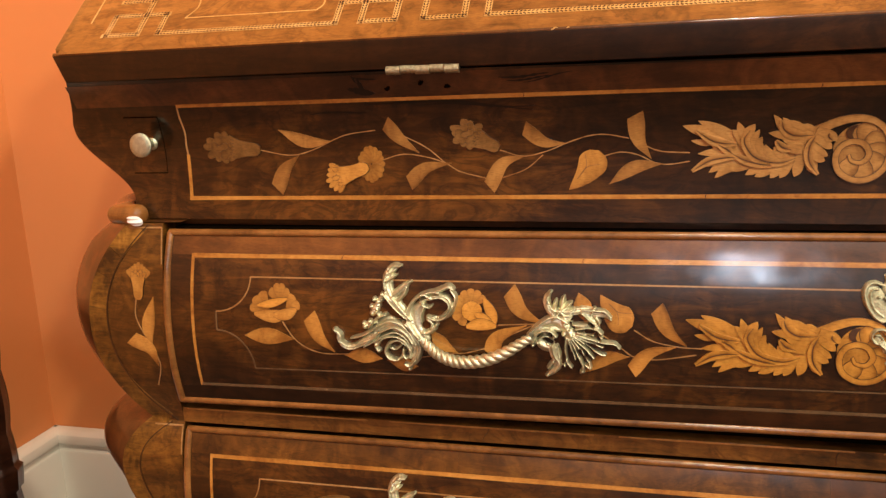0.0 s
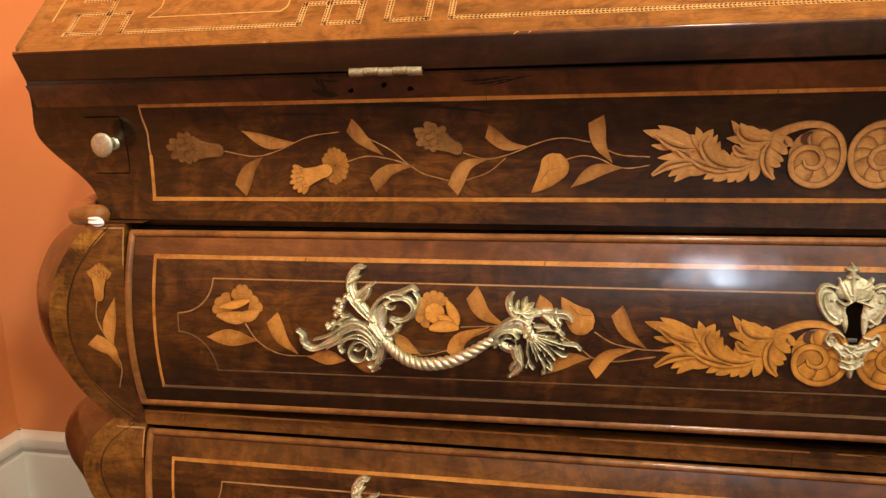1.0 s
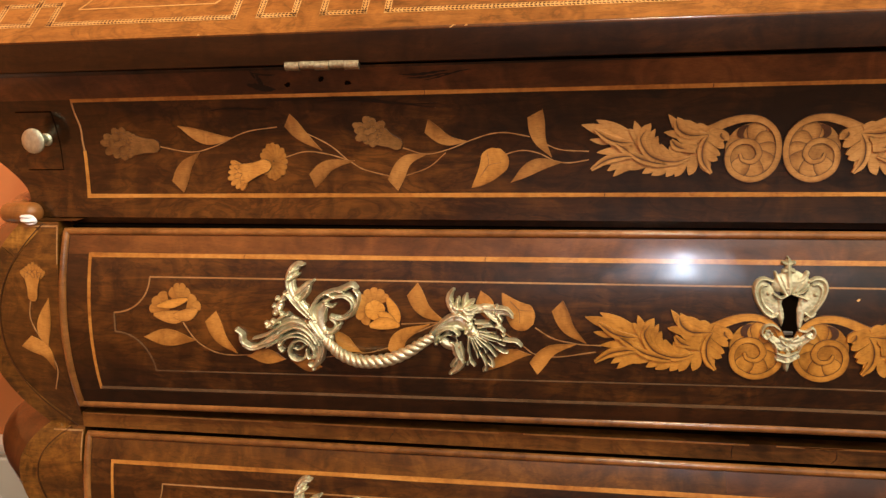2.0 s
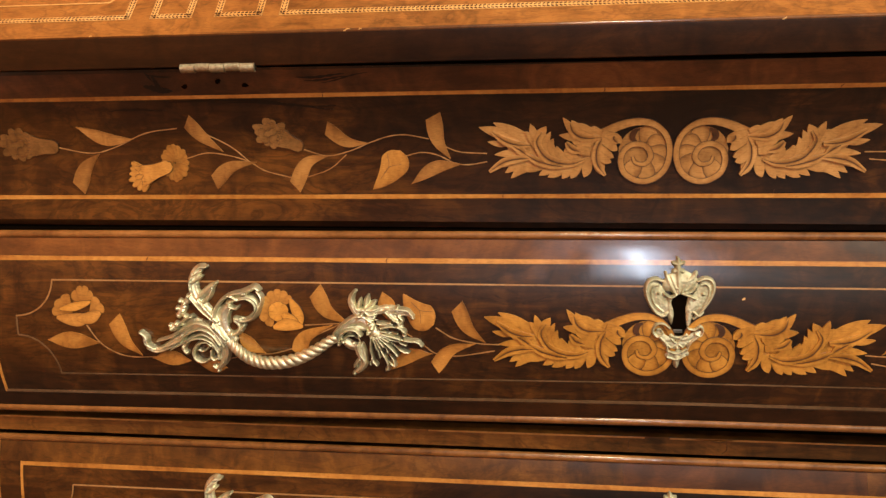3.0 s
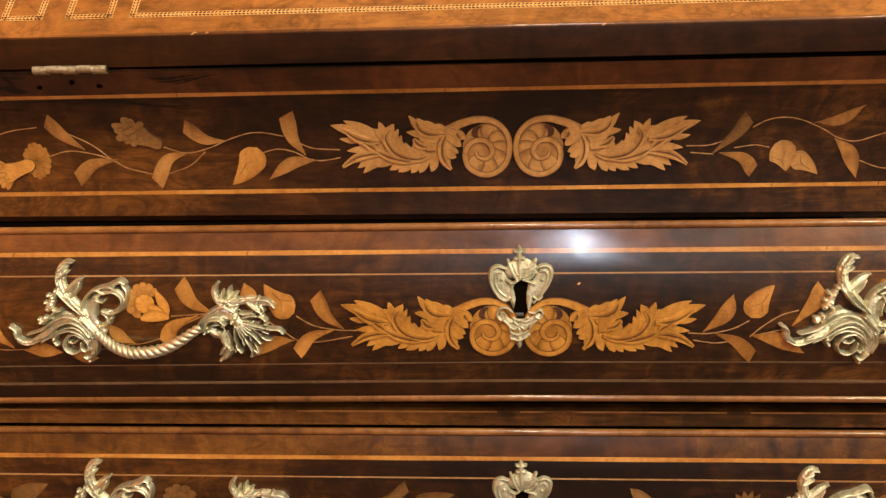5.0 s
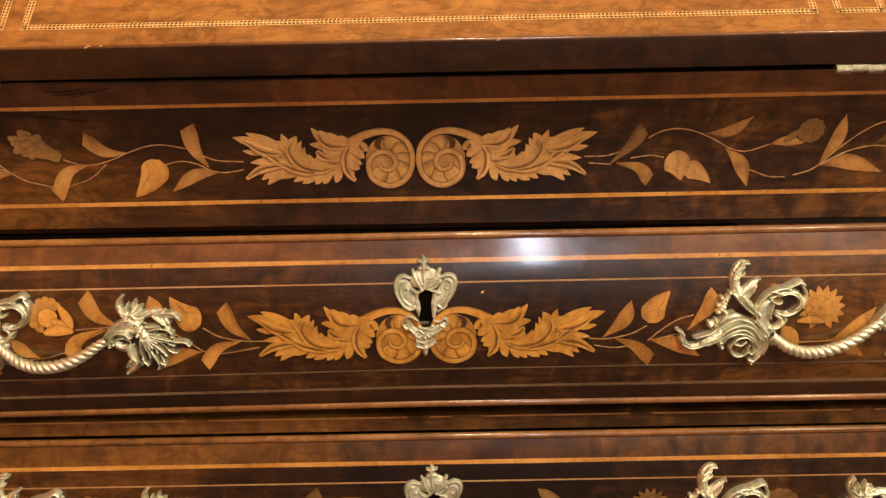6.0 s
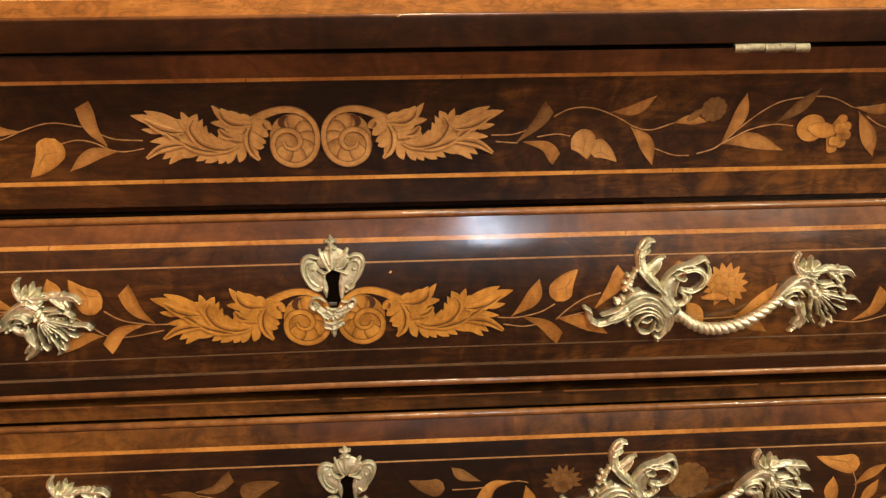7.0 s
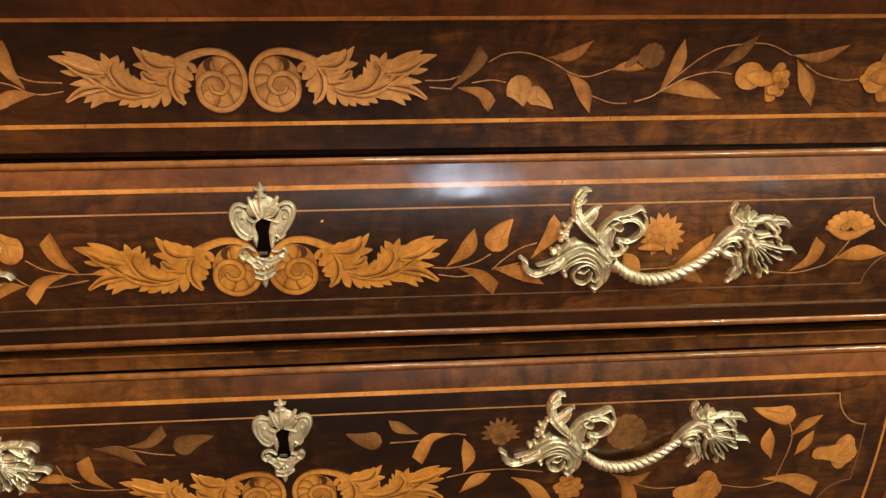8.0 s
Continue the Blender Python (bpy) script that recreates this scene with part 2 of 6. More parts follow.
def smooth(ob, degrees=40):
    me = ob.data
    me.shade_smooth()
    me.set_sharp_from_angle(angle=radians(degrees))
    return ob


def box(bm, x0, x1, y0, y1, z0, z1, bevel=0.0):
    m = Matrix.LocRotScale(((x0 + x1) / 2, (y0 + y1) / 2, (z0 + z1) / 2), None, (x1 - x0, y1 - y0, z1 - z0))
    made = bmesh.ops.create_cube(bm, size=1, matrix=m)
    if bevel:
        edges = {e for v in made["verts"] for e in v.link_edges}
        bmesh.ops.bevel(bm, geom=list(edges), offset=bevel, segments=2, affect="EDGES", profile=0.5)
    return bm


def grid_faces(bm, rows, slot=0):
    """Faces between rows of equally many places."""
    verts = [[bm.verts.new(p) for p in row] for row in rows]
    for a, b in zip(verts, verts[1:]):
        for i in range(len(a) - 1):
            f = bm.faces.new((a[i], a[i + 1], b[i + 1], b[i]))
            f.material_index = slot
            f.smooth = True
    return verts


def spline(points, n):
    """n places along a smooth curve through the given ones."""
    pts = [Vector(p) for p in points]
    if len(pts) == 2:
        return [pts[0].lerp(pts[1], i / (n - 1)) for i in range(n)]
    ext = [2 * pts[0] - pts[1], *pts, 2 * pts[-1] - pts[-2]]
    out = []
    for i in range(n):
        s = i / (n - 1) * (len(pts) - 1)
        k = min(int(s), len(pts) - 2)
        u, (a, b, c, d) = s - k, ext[k : k + 4]
        out.append(0.5 * (2 * b + (c - a) * u + (2 * a - 5 * b + 4 * c - d) * u * u + (3 * b - a - 3 * c + d) * u**3))
    return out


def ribbon(bm, points, widths, depth, lift=0.0004, across=4, slot=0, skew=0.0, closed=False, scorch=None):
    """A flat veneer band laid on the surface y = depth(z): places (x, z) along it and its width at each, with thin edges.
    scorch(s, u): how burnt it is at s along it (0 to 1) and u across it (-1 to 1)."""
    char = bm.verts.layers.float.get("char") or bm.verts.layers.float.new("char")
    pts = [Vector(p) for p in points]
    rows = []
    for i, p in enumerate(pts):
        if closed:
            d = pts[(i + 1) % len(pts)] - pts[i - 1]
        else:
            d = pts[min(i + 1, len(pts) - 1)] - pts[max(i - 1, 0)]
        d = d.normalized() if d.length else Vector((1, 0))
        side, w, row = Vector((-d.y, d.x)), widths[i], []
        for j in range(across + 1):
            s = j / across - 0.5
            q = p + side * (s * w) + d * (skew * s * w * (i / max(1, len(pts) - 1)))
            row.append((q.x, depth(q.y) - lift, q.y))
        rows.append(row)
    if closed:
        rows.append(rows[0])
    verts = grid_faces(bm, rows, slot)
    if scorch:
        for i, row in enumerate(verts):
            for j, v in enumerate(row):
                v[char] = min(1.0, max(0.0, scorch(i / max(1, len(verts) - 1), 2 * j / across - 1)))
    shifted = lambda run: [(x, y + lift + 0.0003, z) for x, y, z in run]
    rims = [[r[0] for r in rows], [r[-1] for r in rows]] + ([] if closed else [rows[0], rows[-1]])
    for rim in rims:
        grid_faces(bm, [rim, shifted(rim)], slot)


def line(parent, name, points, width, depth, material, n=2, lift=0.0003, label=""):
    bm = bmesh.new()
    pts = [(p[0], lean(p[0], p[1])) for p in (spline(points, n) if n > 2 else points)]
    ribbon(bm, pts, [width * (1 + 0.10 * math.sin(41 * p[0] + 23 * p[1])) for p in pts], depth, lift, across=2)
    return part(name, bm, material, parent, label)


# ---- forms of the bureau: depth of its faces at a height, half width of its sides ----
def frieze_y(z):
    s = z - 0.715
    return 0.048 - (0.019 * (s / 0.055) ** 2 if s > 0 else 0.0035 * (s / 0.05) ** 2)


def upper_y(z):
    return 0.0195 + 0.0102 * ((z - 0.583) / 0.060) ** 2


def lower_y(z):
    return 0.0195 + 0.0102 * ((z - 0.442) / (0.055 if z > 0.442 else 0.115)) ** 2


def slope_y(z):
    return 0.0245 + 1.1 * (z - 0.796)


def rail_y(z):
    return 0.0335


def edge_x(z):
    """Half width of the front's outer edge below the frieze: two swellings, one to a drawer."""
    if z > 0.507:
        return 0.571 - 0.042 * abs((z - 0.590) / 0.080) ** 2.2
    if z > 0.322:
        if z > 0.468:
            return 0.5588 - 0.028 * ((z - 0.468) / 0.039) ** 2.4
        return 0.5588 - 0.0278 * (1 - math.exp(-485 * (0.468 - z) ** 2))
    return 0.531 + 0.02 * min(1, (0.322 - z) / 0.2)


def stile_y(z):
    if z > 0.507:
        return 0.0245 + 0.0095 * min(1.25, abs(z - 0.587) / 0.075) ** 2
    if z > 0.322:
        return 0.0245 + 0.0095 * ((z - 0.468) / (0.039 if z > 0.468 else 0.146)) ** 2
    return 0.034


def frieze_x(z):
    """Half width of the frieze: it flares out towards the fall and draws in a little right under it."""
    s = min(1, max(0, (z - 0.684) / 0.053))
    return 0.533 + 0.0445 * s * s * (3 - 2 * s) - 0.0125 * max(0, (z - 0.742) / 0.032)


def lean(x, z):
    """Shear fitted to the camera's view: lines run up to the right, the upper drawer's foot most of all."""
    shifted = max(0.0, -x) * 0.0115 * min(1, max(0, (0.60 - z) / 0.03)) if z > 0.53 else 0.0
    return z + 0.0045 * x - shifted


def steps(a, b, n):
    return [a + (b - a) * i / n for i in range(n + 1)]


# ---- the room ----
def wall(name, x0, x1, y0, y1, z0, z1, material, label):
    return tagged(part(name, box(bmesh.new(), x0, x1, y0, y1, z0, z1), material, None), label, "wall", kind="structure")


LEFT, RIGHT, BACK, NEAR, TOP = -1.10, 4.80, 0.56, -6.3, 4.50
wall("wall_back", LEFT - 0.12, RIGHT + 0.12, BACK, BACK + 0.12, 0, TOP, WALL, "orange painted plaster wall behind the bureau")
wall("wall_left", LEFT - 0.12, LEFT, NEAR, BACK, 0, TOP, WALL, "orange painted plaster side wall")
wall("wall_right", RIGHT, RIGHT + 0.12, NEAR, BACK, 0, TOP, FAR, "unseen grey plaster far side wall")
S0, S1 = 2.66, 4.34
GAPS = ((0.70, 0.96), (3.65, 3.91))
bm = bmesh.new()
for x0, x1, z0, z1 in ((LEFT - 0.12, GAPS[0][0], 0, TOP), (GAPS[0][1], GAPS[1][0], 0, TOP), (GAPS[1][1], RIGHT + 0.12, 0, TOP), *((*g, 0, S0) for g in GAPS), *((*g, S1, TOP) for g in GAPS)):
    box(bm, x0, x1, NEAR - 0.12, NEAR, z0, z1)
tagged(part("wall_near", bm, FAR, None), "unseen grey wall with two assumed windows, facing the bureau", "wall", kind="structure")
for k, (W0, W1) in enumerate(GAPS):
    window = tagged(new("window_%d" % (k + 1)), "unseen tall narrow window assumed in the facing wall", "window", kind="structure")
    for x0, x1, z0, z1 in ((W0 - 0.04, W0, S0 - 0.04, S1 + 0.04), (W1, W1 + 0.04, S0 - 0.04, S1 + 0.04), (W0, W1, S1, S1 + 0.04), (W0, W1, S0 - 0.04, S0)):
        part("window_frame", box(bmesh.new(), x0, x1, NEAR + 0.001, NEAR + 0.025, z0, z1, 0.003), WHITE, window)
tagged(part("floor", box(bmesh.new(), LEFT - 0.12, RIGHT + 0.12, NEAR - 0.12, BACK + 0.12, -0.1, 0), CARPET, None), "brown carpeted showroom floor", "floor", kind="structure")
tagged(part("ceiling", box(bmesh.new(), LEFT - 0.12, RIGHT + 0.12, NEAR - 0.12, BACK + 0.12, TOP, TOP + 0.1), CEIL, None), "plain off-white plaster ceiling", "ceiling", kind="structure")


def skirting(name, along, length, m):
    """A skirting board with a rounded, stepped top, 0.215 high, swept along x."""
    prof = [(0, 0), (-0.020, 0), (-0.020, 0.176), (-0.018, 0.180), (-0.013, 0.182), (-0.013, 0.186), (-0.017, 0.189), (-0.021, 0.194), (-0.022, 0.201), (-0.020, 0.208), (-0.014, 0.213), (-0.006, 0.215), (0, 0.215)]
    bm = bmesh.new()
    grid_faces(bm, [[(x, y, z) for y, z in prof] for x in steps(0, length, 1)])
    bm.faces.new([v for v in bm.verts if abs(v.co.x) < 1e-6])
    bm.transform(m)
    ob = tagged(part(name, bm, WHITE, None), "white painted skirting board with moulded top", "skirting", kind="structure")
    return smooth(ob, 30)


skirting("baseboard_back", "x", RIGHT - LEFT, pose(LEFT, BACK - 0.001, 0))
skirting("baseboard_left", "y", BACK + 0.20, pose(LEFT + 0.001, -0.20, 0, 0, 0, 90))

# ---- the bureau ----
bureau = tagged(new("bureau"), "antique bombe walnut bureau with floral marquetry and gilt brass mounts", "bureau")


def side_rows(zs, half, y_of, sign, swell):
    """Rows of the side's surface, from the front edge back to the wall."""
    rows = []
    for z in zs:
        y0, row = y_of(z), []
        for k in range(13):
            d = 0.09 * (k / 11) ** 1.3 if k < 12 else 0.5 - y0
            bulge = swell(z) * math.sin(min(1, d / 0.07) * math.pi / 2)
            row.append((sign * (half(z) + bulge), y0 + d, z))
        rows.append(row)
    return rows


def sheet(name, x0, x1, zs, y_of, material, parent, label="", back=0.012, nx=24, shifted=False):
    """A curved board: front following y_of(z), between x0(z) and x1(z), with edges and a back."""
    bm = bmesh.new()
    xs = steps(0, 1, nx)
    at = [[(x0(z) + (x1(z) - x0(z)) * s, z) for s in xs] for z in zs]
    if shifted:
        at = [[(x, lean(x, z)) for x, z in row] for row in at]
    fr = grid_faces(bm, [[(x, y_of(z), z) for x, z in row] for row in at])
    bk = grid_faces(bm, [[(x, y_of(z) + back, z) for x, z in row] for row in at])
    for a, b in ((fr[0], bk[0]), (fr[-1], bk[-1]), ([r[0] for r in fr], [r[0] for r in bk]), ([r[-1] for r in fr], [r[-1] for r in bk])):
        for i in range(len(a) - 1):
            bm.faces.new((a[i], a[i + 1], b[i + 1], b[i]))
    bmesh.ops.recalc_face_normals(bm, faces=bm.faces)
    return smooth(part(name, bm, material, parent, label), 40)


def tube(bm, points, radius, n=8, squash=1.0, slot=0):
    """A round bar along places in space."""
    pts = [Vector(p) for p in points]
    rows = []
    for i, p in enumerate(pts):
        d = (pts[min(i + 1, len(pts) - 1)] - pts[max(i - 1, 0)]).normalized()
        u = d.cross(Vector((0, 1, 0)) if abs(d.y) < 0.9 else Vector((1, 0, 0))).normalized()
        v = d.cross(u)
        r = radius[i] if isinstance(radius, (list, tuple)) else radius
        rows.append([p + (u * math.cos(a) + v * math.sin(a) * squash) * r for a in steps(0, 2 * math.pi, n)])
    grid_faces(bm, rows, slot)
    for row in (rows[0], rows[-1]):
        bm.faces.new([bm.verts.new(q) for q in row[:-1]])


Z_CASE = steps(0.322, 0.668, 56)


def swell_low(z):
    """How far the side swells out behind its front edge: a full curve for the upper drawer, a short one for the lower."""
    if z > 0.507:
        return 0.0555 - 0.014 * max(0, (z - 0.640) / 0.028) ** 2
    if z > 0.470:
        return 0.0600
    return 0.0600 * max(0.0, 1 - ((z - 0.470) / 0.040) ** 2)


for sign in (-1, 1):
    bm = bmesh.new()
    rows = side_rows(Z_CASE, edge_x, stile_y, sign, swell_low)
    rows.append([(x - sign * 0.006, y, 0.6688) for x, y, z in rows[-1]])
    rows.append([(sign * 0.49, y, 0.6690) for x, y, z in rows[-1]])
    grid_faces(bm, rows)
    smooth(part("side_panel", bm, WALNUT_BAND, bureau, "bulging veneered side"), 50)
# Black box behind the drawers, so the shade in their gaps is its colour.
bm = bmesh.new()
box(bm, -0.5, 0.5, 0.045, 0.5, 0.09, 0.664)
part("carcass_core", bm, BLACK, bureau, "black core standing in for shade inside the carcass")
sheet("carcass_base", lambda z: -edge_x(z), edge_x, steps(0.06, 0.3215, 10), rail_y, WALNUT, bureau, back=0.46)
for sx in (-0.45, 0.45):
    for sy in (0.10, 0.44):
        bm = bmesh.new()
        prof = [(0.0, 0.0), (0.030, 0.0), (0.045, 0.012), (0.050, 0.028), (0.042, 0.045), (0.028, 0.052), (0.036, 0.060), (0.0, 0.060)]
        grid_faces(bm, [[(sx + r * math.cos(a), sy + r * math.sin(a), z) for r, z in prof] for a in steps(0, 2 * math.pi, 20)])
        smooth(part("bun_foot", bm, WALNUT_DARK, bureau))

# stiles beside the drawers, each with its cross-banded outer edge
for sign in (-1, 1):
    lo = lambda z, s=sign: min(s * 0.5045, s * edge_x(z))
    hi = lambda z, s=sign: max(s * 0.5045, s * edge_x(z))
    stile = sheet("stile", lo, hi, Z_CASE, stile_y, STILE, bureau, "walnut stile with a swelling outer edge", 0.02, 8)
    for a, b in ((0.6665, 0.5074), (0.5068, 0.324)):
        cuts = [0.0, 0.13, 0.24, 0.40, 0.52, 0.63, 0.80, 1.0]
        for k, (u, v) in enumerate(zip(cuts, cuts[1:])):
            bm = bmesh.new()
            zs = steps(a + (b - a) * u, a + (b - a) * v + 0.0002, 10)
            rib = [(sign * (edge_x(z) - 0.0075), z) for z in zs]
            ribbon(bm, rib, [0.0150] * len(rib), stile_y, 0.0005 + 0.00005 * (k % 2))
            part("cross_band", bm, CROSSBAND, stile, "golden cross-grained banding" if k == 0 else "")
        zs = steps(a, b, 40)
        bm = bmesh.new()
        rib = [(sign * (edge_x(z) - 0.0157), z) for z in zs]
        ribbon(bm, rib, [0.0009] * len(rib), stile_y, 0.0007, 2)
        part("band_line", bm, SCORCH, stile)

# shoulder moulding where the drawer stage steps out below the frieze
for sign in (-1, 1):
    bm = bmesh.new()
    row = side_rows([0.660], lambda z: 0.5320, stile_y, sign, lambda z: 0.040)[0]
    tube(bm, [(x, y, 0.6738) for x, y, z in [(sign * 0.5285, 0.0400, 0), (sign * 0.5350, 0.0385, 0), (sign * 0.5450, 0.0400, 0)] + [(x - sign * 0.002, y, z) for x, y, z in row[3:]]], 0.0080, 20)
    bmesh.ops.create_uvsphere(bm, u_segments=24, v_segments=14, radius=0.0081, matrix=Matrix.Translation((sign * 0.5285, 0.0400, 0.6738)))
    smooth(part("shoulder_moulding", bm, MOULDING, bureau, "rounded walnut shoulder moulding"))
# a small white fluted half-dome at the moulding's end
PALE_GLOSS = plain("pale_gloss", (0.82, 0.82, 0.84), 0.22, 0, 0.1, 400)
for sign in (-1, 1):
    bm = bmesh.new()
    grid_faces(bm, [[(sign * (0.5268 + 0.0018 * math.cos(a)) + 0.0064 * math.sin(a) * math.cos(b), 0.0335 - 0.0042 * math.sin(a) * math.sin(b) * (1 + 0.30 * math.cos(7 * a)), 0.6702 + 0.0042 * math.cos(a)) for b in steps(0, math.pi, 14)] for a in steps(0, math.pi, 40)])
    smooth(part("corner_stud", bm, PALE_GLOSS, bureau, "small pale fluted half-dome"))
bm = bmesh.new()
box(bm, -0.51, 0.51, 0.052, 0.5, 0.6645, 0.6688)
part("case_top", bm, WALNUT_DARK, bureau)

# the frieze under the fall
frieze = sheet("frieze", lambda z: -frieze_x(z), frieze_x, steps(0.6700, 0.7740, 40), frieze_y, WALNUT_FRIEZE, bureau, "hollow-curved walnut frieze with scrolling floral marquetry", 0.42, 60)

for sign in (-1, 1):
    bm = bmesh.new()
    grid_faces(bm, side_rows(steps(0.6705, 0.7735, 40), lambda z: frieze_x(z) - 0.0005, lambda z: frieze_y(z) + 0.001, sign, lambda z: 0.007 * max(0, 1 - ((z - 0.700) / 0.030) ** 2)))
    smooth(part("frieze_side", bm, WALNUT_BAND, bureau), 50)

# the sloping fall and its front edge
fall = sheet("fall_front", lambda z: -0.566, lambda z: 0.566, steps(0.7968, 1.02, 10), slope_y, SLOPE, bureau, "honey-coloured sloping fall with feather-banded border", 0.02, 20, True)
bm = bmesh.new()
prof = [(0.0272, 0.7762), (0.0262, 0.7768), (0.0242, 0.7945), (0.0243, 0.7958), (0.0252, 0.7970), (0.0265, 0.7974), (0.0450, 0.7974), (0.0450, 0.7762)]
draw = lambda x, z: x * (1.006 - 0.0135 * (0.7974 - z) / 0.0212)
grid_faces(bm, [[(draw(x, z), y, lean(x, z)) for y, z in prof + prof[:1]] for x in steps(-0.569, 0.569, 30)])
for x in (-0.569, 0.569):
    bm.faces.new([bm.verts.new((draw(x, z), y, lean(x, z))) for y, z in prof])
bmesh.ops.recalc_face_normals(bm, faces=bm.faces)
smooth(part("fall_edge", bm, WALNUT_DARK, fall, "dark walnut lower edge of the fall"), 30)
for sign in (-1, 1):
    bm = bmesh.new()
    outline = [(0.040, 0.7765), (0.500, 0.7765), (0.500, 1.035), (0.285, 1.035), (0.029, 0.7985), (0.029, 0.7965)]
    a, b = sign * 0.5662, sign * 0.5722
    rows = [[(x, y, z) for y, z in outline + outline[:1]] for x in (a, b)]
    grid_faces(bm, rows)
    for x in (a, b):
        bm.faces.new([bm.verts.new((x, y, z)) for y, z in outline])
    bmesh.ops.recalc_face_normals(bm, faces=bm.faces)
    part("desk_side", bm, SLOPE, bureau)
bm = bmesh.new()
box(bm, -0.575, 0.575, 0.28, 0.505, 1.036, 1.056, 0.004)
part("bureau_top", bm, SLOPE, bureau)

# Black slab added in place of shade in the gap under the fall.
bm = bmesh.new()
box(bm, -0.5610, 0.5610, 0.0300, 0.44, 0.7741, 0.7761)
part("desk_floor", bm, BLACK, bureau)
# Thin glossy tube added so the fall's edge catches a highlight.
bm = bmesh.new()
tube(bm, [(x, 0.0256, lean(x, 0.7964)) for x in steps(-0.5715, 0.5715, 30)], 0.0015, 10)
smooth(part("fall_lip", bm, LIP, fall, "glossy arris of the fall, added to catch light"))

# rail between the drawers
sheet("drawer_rail", lambda z: -0.5045, lambda z: 0.5045, steps(0.5098, 0.5220, 4), rail_y, RAIL, bureau, "walnut rail between two drawers", 0.03, 20, True)


def drawer(z0, z1, y_of, material, label):
    """A drawer front with a round bead on all four sides."""
    front = sheet("drawer", lambda z: -0.4985, lambda z: 0.4985, steps(z0, z1, 44), y_of, material, bureau, label, 0.02, 60, True)
    for z in (z0, z1):
        bm = bmesh.new()
        tube(bm, [(x, y_of(lean(x, z)) + 0.0005, lean(x, z)) for x in steps(-0.5005, 0.5005, 30)], 0.0028, 10)
        smooth(part("bead", bm, BEAD, front, "rounded golden-brown bead"))
    for x in (-0.4995, 0.4995):
        bm = bmesh.new()
        tube(bm, [(x, y_of(lean(x, z)) + 0.0005, lean(x, z)) for z in steps(z0, z1, 30)], 0.0030, 10)
        smooth(part("bead", bm, BEAD, front, "rounded golden-brown bead"))
    return front


def banding(parent, x0, x1, z0, z1, y_of, material, label=""):
    """A broad strip of veneer outside the stringing."""
    bm = bmesh.new()
    ribbon(bm, [(x, lean(x, (z0 + z1) / 2)) for x in steps(x0, x1, 40)], [z1 - z0] * 41, y_of, 0.00015, 5)
    return part("banding", bm, material, parent, label)


upper = drawer(0.5375, 0.6630, upper_y, WALNUT_UPPER, "bowed walnut drawer with floral marquetry, closed")
lower = drawer(0.3275, 0.5045, lower_y, WALNUT_LOWER, "lower bowed walnut drawer with floral marquetry, closed")


def border_panel(parent, y_of, zs, w_top, w_low, inner, left, inset, gap):
    """Stringing of a drawer: an outer line and a thin inner line with hollowed corners."""
    z_out0, z_out1, z_in0, z_in1 = zs
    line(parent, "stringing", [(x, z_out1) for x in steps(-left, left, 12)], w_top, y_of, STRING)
    # Lower lines: dull wood, coloured darker still for shade below the bow.
    line(parent, "stringing", [(x, z_out0) for x in steps(-left, left, 12)], w_low, y_of, STRING_SHADED)
    for s in (-1, 1):
        line(parent, "stringing", [(s * left, z) for z in steps(z_out0 - w_low / 2, z_out1 + w_top / 2, 24)], w_low, y_of, STRING)
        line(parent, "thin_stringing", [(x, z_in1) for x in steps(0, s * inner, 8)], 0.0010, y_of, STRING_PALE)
        line(parent, "thin_stringing", [(x, z_in0) for x in steps(0, s * inner, 8)], 0.0009, y_of, STRING_SHADED)
        mid = (z_in0 + z_in1) / 2
        for z_far, sz in ((z_in1, 1), (z_in0, -1)):
            r_x, r_z = inset, abs(z_far - mid) - gap
            arc = [(s * (inner + r_x * (1 - math.cos(a))), z_far - sz * r_z * math.sin(a)) for a in steps(0, math.pi / 2, 12)]
            line(parent, "thin_stringing", arc, 0.0010, y_of, STRING_PALE if sz > 0 else STRING_SHADED)
        line(parent, "thin_stringing", [(s * (inner + inset), z) for z in steps(mid - gap, mid + gap, 4)], 0.0010, y_of, STRING_SHADED)


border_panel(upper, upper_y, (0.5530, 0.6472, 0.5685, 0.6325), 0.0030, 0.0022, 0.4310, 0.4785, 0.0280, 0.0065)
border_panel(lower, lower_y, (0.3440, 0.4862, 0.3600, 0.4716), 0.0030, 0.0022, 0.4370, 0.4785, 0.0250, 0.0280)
for sgn in (-1, 1):
    line(frieze, "stringing", [(x, 0.7567) for x in steps(0, sgn * 0.4845, 12)], 0.0026, frieze_y, STRING)
    line(frieze, "stringing", [(x, 0.6877) for x in steps(0, sgn * 0.4860, 12)], 0.0028, frieze_y, STRING)
    line(frieze, "stringing", [(sgn * 0.4845, z) for z in steps(0.6868, 0.7205, 12)], 0.0024, frieze_y, STRING)
    line(frieze, "stringing", [(sgn * (0.4845 + 0.0005 * math.sin(k)), 0.7205 + 0.0357 * k / 10) for k in range(11)], 0.0012, frieze_y, STRING_PALE)
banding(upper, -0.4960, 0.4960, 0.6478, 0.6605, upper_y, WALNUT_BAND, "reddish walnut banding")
# This strip's darker veneer stands in for shade on the drawer's underside.
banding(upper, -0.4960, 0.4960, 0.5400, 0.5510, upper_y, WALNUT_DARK)
